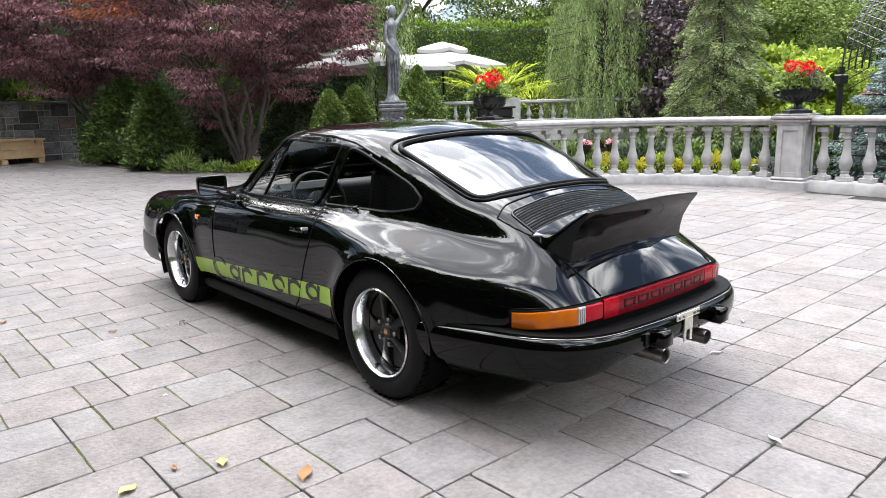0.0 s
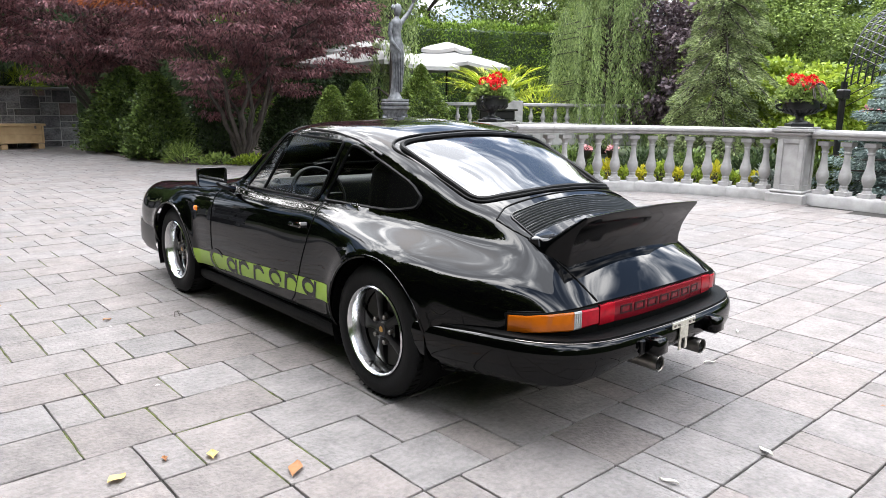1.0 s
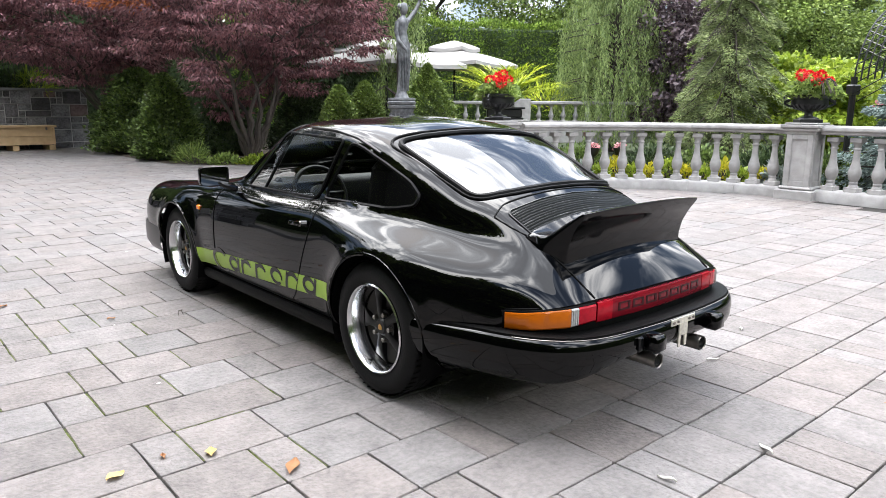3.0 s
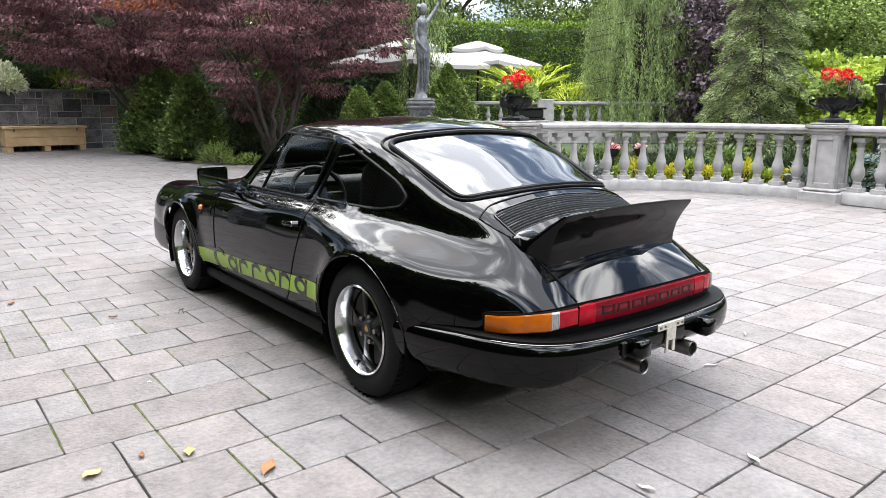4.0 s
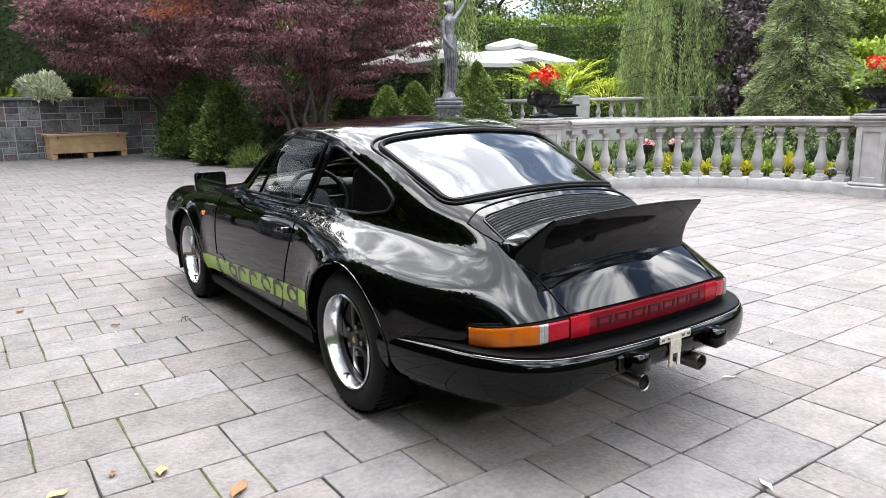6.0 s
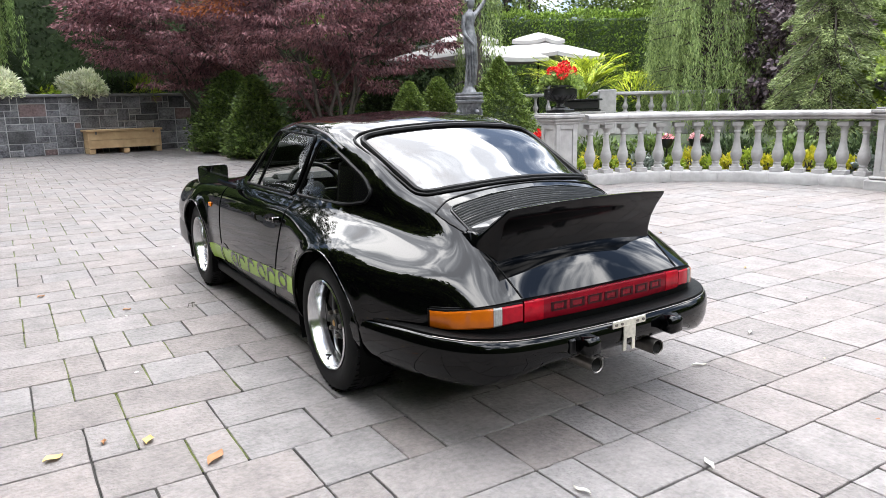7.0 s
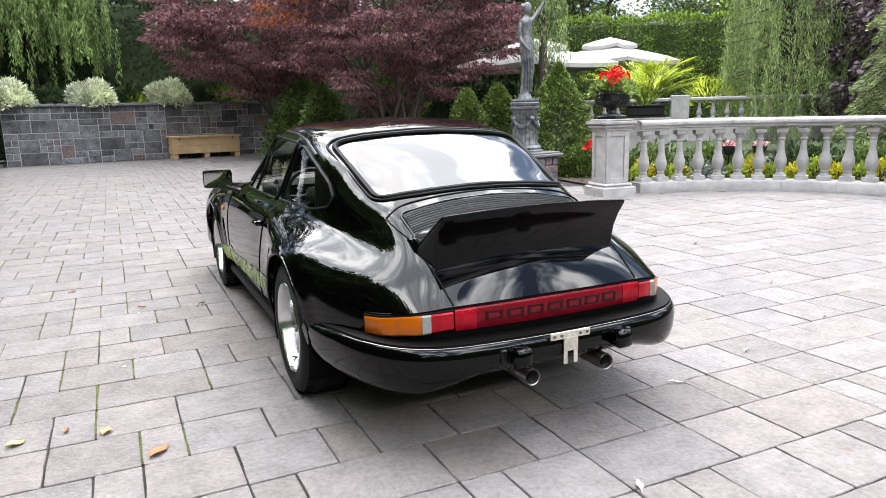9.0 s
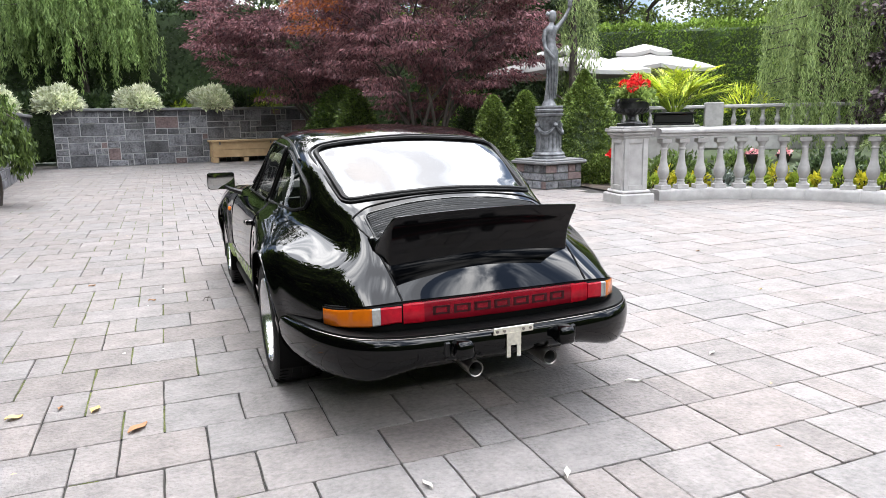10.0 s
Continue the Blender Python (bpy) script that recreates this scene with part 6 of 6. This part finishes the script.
arch = thing("wire_arbour", None, None, "black wrought-iron garden arbour with domed wire top", "arbour", at=pose(10.6, 1.15, 0, 0, 0, -25))
for sx in (-0.95, 0.95):
    for sy in (-0.5, 0.5):
        part("post", Geo().tube([(sx, sy, 0), (sx, sy, 1.75)], 0.05, 8), IRON, arch)
        part("finial", Geo().box(sx, sy, 1.55, 0.16, 0.16, 0.16, bev=0.02), IRON, arch)
for k in range(9):
    y = -0.5 + k / 8
    part("hoop", Geo().tube([(0.95 * math.cos(a), y, 1.70 + 1.25 * math.sin(a)) for a in np.linspace(0, math.pi, 24)], 0.014, 5), IRON, arch)
for k in range(26):
    a = math.pi * (k + 0.5) / 26
    for sgn in (-1, 1):
        part("lattice", Geo().tube([(0.95 * math.cos(a + sgn * f * 0.35), -0.5 + f, 1.70 + 1.25 * math.sin(a + sgn * f * 0.35)) for f in np.linspace(0, 1, 7)], 0.009, 4), IRON, arch)
mound((9.9, 1.55, 1.25), 0.13, 0.14, L_PINK, "pale pink flowers by the arbour", 90, 0.05, 0.04, "pink_flowers", "flowers")

# white house glimpsed behind the maples
house = thing("house", Geo().box(0, 0, 1.6, 5.5, 3.0, 3.4), HOUSE, "white-walled building glimpsed behind the maples", "house", at=pose(4.6, 27.4, 0, 0, 0, 6))
for k in range(4):
    part("siding", Geo().box(0, -1.51, 0.9 + 0.7 * k, 5.5, 0.03, 0.05), TRIM, house)
fence = thing("iron_fence", None, None, "black iron railing on the stone wall", "fence", at=pose(2.2, 21.2, 1.7, 0, 0, 8))
for z in (0.12, 0.82):
    part("rail", Geo().box(0, 0, z, 2.6, 0.03, 0.03), IRON, fence)
for k in range(20):
    part("picket", Geo().tube([(-1.25 + 0.13 * k, 0, 0), (-1.25 + 0.13 * k, 0, 0.95)], 0.009, 5), IRON, fence)

for k in range(2):
    thing("overhead_wire", Geo().tube([(6.0 + 20 * f, 25.8 - 9 * f, 6.3 - 0.25 * k - 1.6 * f - 0.9 * math.sin(math.pi * f)) for f in np.linspace(0, 1, 16)], 0.018, 5), IRON, "thin dark overhead wire above the hedge", "wire", "overhead wires")
fig = thing("garden_ornament", Geo().lathe([(0.10, 0.0), (0.10, 0.04), (0.06, 0.08), (0.05, 0.2), (0.08, 0.27), (0.09, 0.33), (0.05, 0.40), (0.06, 0.45), (0.0, 0.52)], 16), CAST, "small pale stone ornament on the gate pillar", "ornament", at=pose(-3.62, 7.6, 1.28))


# ---- fallen leaves ----
L_FALL = leaf_mat("fallen_leaf_yellow", (0.42, 0.265, 0.075), (0.50, 0.34, 0.13), thin=0.1)
L_BROWN = leaf_mat("fallen_leaf_brown", (0.20, 0.085, 0.035), (0.30, 0.145, 0.065), thin=0.1)
L_PALE = leaf_mat("fallen_leaf_pale", (0.50, 0.48, 0.44), (0.60, 0.57, 0.52), thin=0.1)


def fallen(x, y, rz, L, W, m, label):
    rows = [[(L * (q / 6 - 0.5), s * W * math.sin(math.pi * min(max(q / 6, 0.04), 0.97)) * 0.5, 0.006 + 0.007 * abs(s) + 0.004 * math.sin(q)) for q in range(7)] for s in (-1, -0.5, 0, 0.5, 1)]
    thing("fallen_leaf", Geo().sheet(rows), m, label, "leaf", "fallen leaves", smooth=60, at=pose(x, y, 0.0, 0, 0, rz))


for x, y, rz, L, W, m, lab in ((-1.872, -0.013, 20, 0.07, 0.05, L_FALL, "yellow fallen leaf on the pavers"), (-1.556, -0.058, 70, 0.07, 0.045, L_FALL, "yellow fallen leaf on the pavers"), (-1.377, -0.34, 50, 0.11, 0.05, L_BROWN, "brown curled oak leaf on the pavers"),
                               (-1.70, 0.02, 80, 0.045, 0.025, L_BROWN, "small brown fallen leaf on the pavers"), (0.022, -1.359, 60, 0.08, 0.025, L_PALE, "pale dry leaf on the pavers"), (-0.45, -1.24, 100, 0.07, 0.02, L_PALE, "pale dry leaf on the pavers"),
                               (-1.788, 2.604, 40, 0.06, 0.035, L_BROWN, "small brown fallen leaf on the pavers"), (-1.35, 1.9, 10, 0.05, 0.03, L_BROWN, "small brown fallen leaf on the pavers"), (1.35, -0.6, 30, 0.07, 0.02, L_PALE, "pale dry leaf on the pavers"), (2.6, 0.3, 30, 0.06, 0.025, L_FALL, "yellow fallen leaf on the pavers"),
                               (0.75, -0.75, -20, 0.08, 0.02, L_PALE, "pale dry leaf on the pavers"), (3.2, 1.6, 20, 0.05, 0.03, L_BROWN, "small brown fallen leaf on the pavers"), (2.2, -0.4, 20, 0.05, 0.02, L_PALE, "pale dry leaf on the pavers")):
    fallen(x, y, rz, L, W, m, lab)

# scattered bits of leaf and seed on the paving
nl = 170
lc = np.stack([RG.uniform(-4.0, 7.0, nl), RG.uniform(-2.4, 9.0, nl), np.full(nl, 0.006)], 1)
la = RG.uniform(0, 2 * math.pi, nl)
ld = np.stack([np.cos(la), np.sin(la), np.full(nl, 0.08)], 1)
ok = ~((np.abs(lc[:, 0]) < 0.95) & (lc[:, 1] > -1.1) & (lc[:, 1] < 3.3)) & ~((lc[:, 0] > 4.2) & (lc[:, 1] > 4.2))
litter = thing("leaf_litter", None, None, "tiny dry leaf and seed fragments on the pavers", "litter", kind="stuff")
flat_n = np.tile([0, 0, 1.0], (nl, 1)) + RG.normal(size=(nl, 3)) * 0.15
for sel, m in ((np.arange(nl) % 3 == 0, L_BROWN), (np.arange(nl) % 3 == 1, L_PALE), (np.arange(nl) % 3 == 2, L_FALL)):
    sel = sel & ok
    leaves("fragment", lc[sel], ld[sel], 0.028, 0.011, m, litter, nrm=flat_n[sel])
g = Geo()
for k in range(2):
    g.tube([(-1.02 + 0.03 * k, 1.72, 0.006), (-1.0 + 0.02 * k, 1.77 + 0.01 * k, 0.018), (-0.97 + 0.01 * k, 1.80, 0.008)], 0.0025, 4)
thing("twig", g, BARK, "small dry twig lying on the pavers", "twig")

# ---- pavers: courses across the car's axis, each slab one, two or three cells long ----
PITCH, CELL = 0.3148, 0.1593
PX0, PY0 = -0.003 - 40 * CELL, -0.420 - 36 * PITCH
NXP, NYP = 100, 107
# the courses round the car: the cell at which the run starts, then its slabs' lengths
COURSES = {-4: (1, "12212"), -3: (-5, "2123231"), -2: (-8, "113212121223"), -1: (-10, "122122132222"), 0: (-11, "21223222231"), 1: (-11, "1232123213"), 2: (-12, "232"), 3: (-12, "1221"),
           4: (-13, "2123"), 5: (-13, "3122"), 6: (-12, "132"), 7: (-11, "112"), 8: (-9, "1")}
rp = random.Random(17)
cache = {}
near, far_geo, moss_geo, count = [], Geo(), Geo(), 0


def course_joints(row):
    """Cell numbers of the upright joints of one course."""
    start, run = COURSES.get(row, (rp.randrange(-2, 3), ""))
    cuts = [start]
    for c in run:
        cuts.append(cuts[-1] + int(c))
    while cuts[-1] < NXP - 40:
        cuts.append(cuts[-1] + rp.choice((1, 2, 2, 2, 3, 3)))
    while cuts[0] > -40:
        cuts.insert(0, cuts[0] - rp.choice((1, 2, 2, 2, 3)))
    return [-37] + [c for c in cuts if c > -37]


def paver_geo(w, h, seed):
    """A slab with a slightly uneven, softened rim."""
    r = random.Random(seed)
    hx, hy = w / 2 - 0.0027, h / 2 - 0.0027
    rim = []
    for (ax, ay), (bx, by) in (((-1, -1), (1, -1)), ((1, -1), (1, 1)), ((1, 1), (-1, 1)), ((-1, 1), (-1, -1))):
        for q in (0.02, 0.27, 0.5, 0.73, 0.98):
            d = 1 + r.uniform(-0.0030, 0.0012) / hy
            rim.append(((ax + (bx - ax) * q) * hx * (d if ax == bx else 1), (ay + (by - ay) * q) * hy * (d if ay == by else 1)))
    n = len(rim)
    e = [r.uniform(0.0008, 0.0032) for _ in rim]
    v = [(x, y, -0.02) for x, y in rim] + [(x, y, -0.003) for x, y in rim] + [(x - math.copysign(b, x), y - math.copysign(b, y), r.uniform(-0.0006, 0.0004)) for (x, y), b in zip(rim, e)]
    f = [(k * n + i, k * n + (i + 1) % n, (k + 1) * n + (i + 1) % n, (k + 1) * n + i) for k in (0, 1) for i in range(n)] + [tuple(range(2 * n, 3 * n))]
    return v, f


for jy in range(NYP):
    cuts = course_joints(jy - 36)
    y = PY0 + jy * PITCH
    for c0, c1 in zip(cuts, cuts[1:]):
        a = c1 - c0
        x = -0.003 + c0 * CELL
        cx, cy = x + a * CELL / 2, y + PITCH / 2
        if math.hypot(cx - BC[0], cy - BC[1]) > 2.62 and cx > 5.1 or cx > 7.7 or cx < -5.95:
            continue
        k = rp.randrange(5)
        if -2.7 < cx < 2.2 and -1.9 < cy < 3.2 and count < 300 and not (abs(cx) < 0.62 and -0.5 < cy < 2.8):
            if (a, k) not in cache:
                cache[a, k] = Geo().add(*paver_geo(a * CELL, PITCH, 10 * a + k)).mesh("paver", PAVER, 0)
            near.append(((a, k), cx, cy))
            count += 1
        else:
            v, f = paver_geo(a * CELL, PITCH, 10 * a + k)
            dz = rp.uniform(-0.002, 0.002)
            far_geo.add([(cx + p, cy + q, r + dz) for p, q, r in v], f)
        if -3.2 < cx < -0.95 and cy > -0.5 and rp.random() < 0.7:
            moss_geo.sheet([[(x + o + rp.uniform(-0.002, 0.002), y + 0.015 + (PITCH - 0.03) * q / 10, -0.006 + 0.005 * (o == 0) + rp.uniform(-0.002, 0.002)) for q in range(11)] for o in (-0.006, 0, 0.006)])
        if -1.7 < cx < -0.9 and cy < 0.9 and rp.random() < 0.2:
            moss_geo.sheet([[(x + 0.01 + a * CELL * 0.6 * q / 8, y + o, -0.006 + 0.005 * (o == 0) + rp.uniform(-0.002, 0.001)) for q in range(9)] for o in (-0.005, 0, 0.005)])
part("paver_field", far_geo, PAVERJ, forecourt, "grey concrete pavers farther off", smooth=0, kind="stuff")
part("moss", moss_geo, MOSS, forecourt, "green moss in the paver joints", smooth=60, kind="stuff")
for key, cx, cy in near:
    ob = part("paver", cache[key], None, forecourt)
    ob.matrix_basis = pose(cx, cy, rp.uniform(-0.0015, 0.0015), rp.uniform(-0.2, 0.2), rp.uniform(-0.2, 0.2), 0)
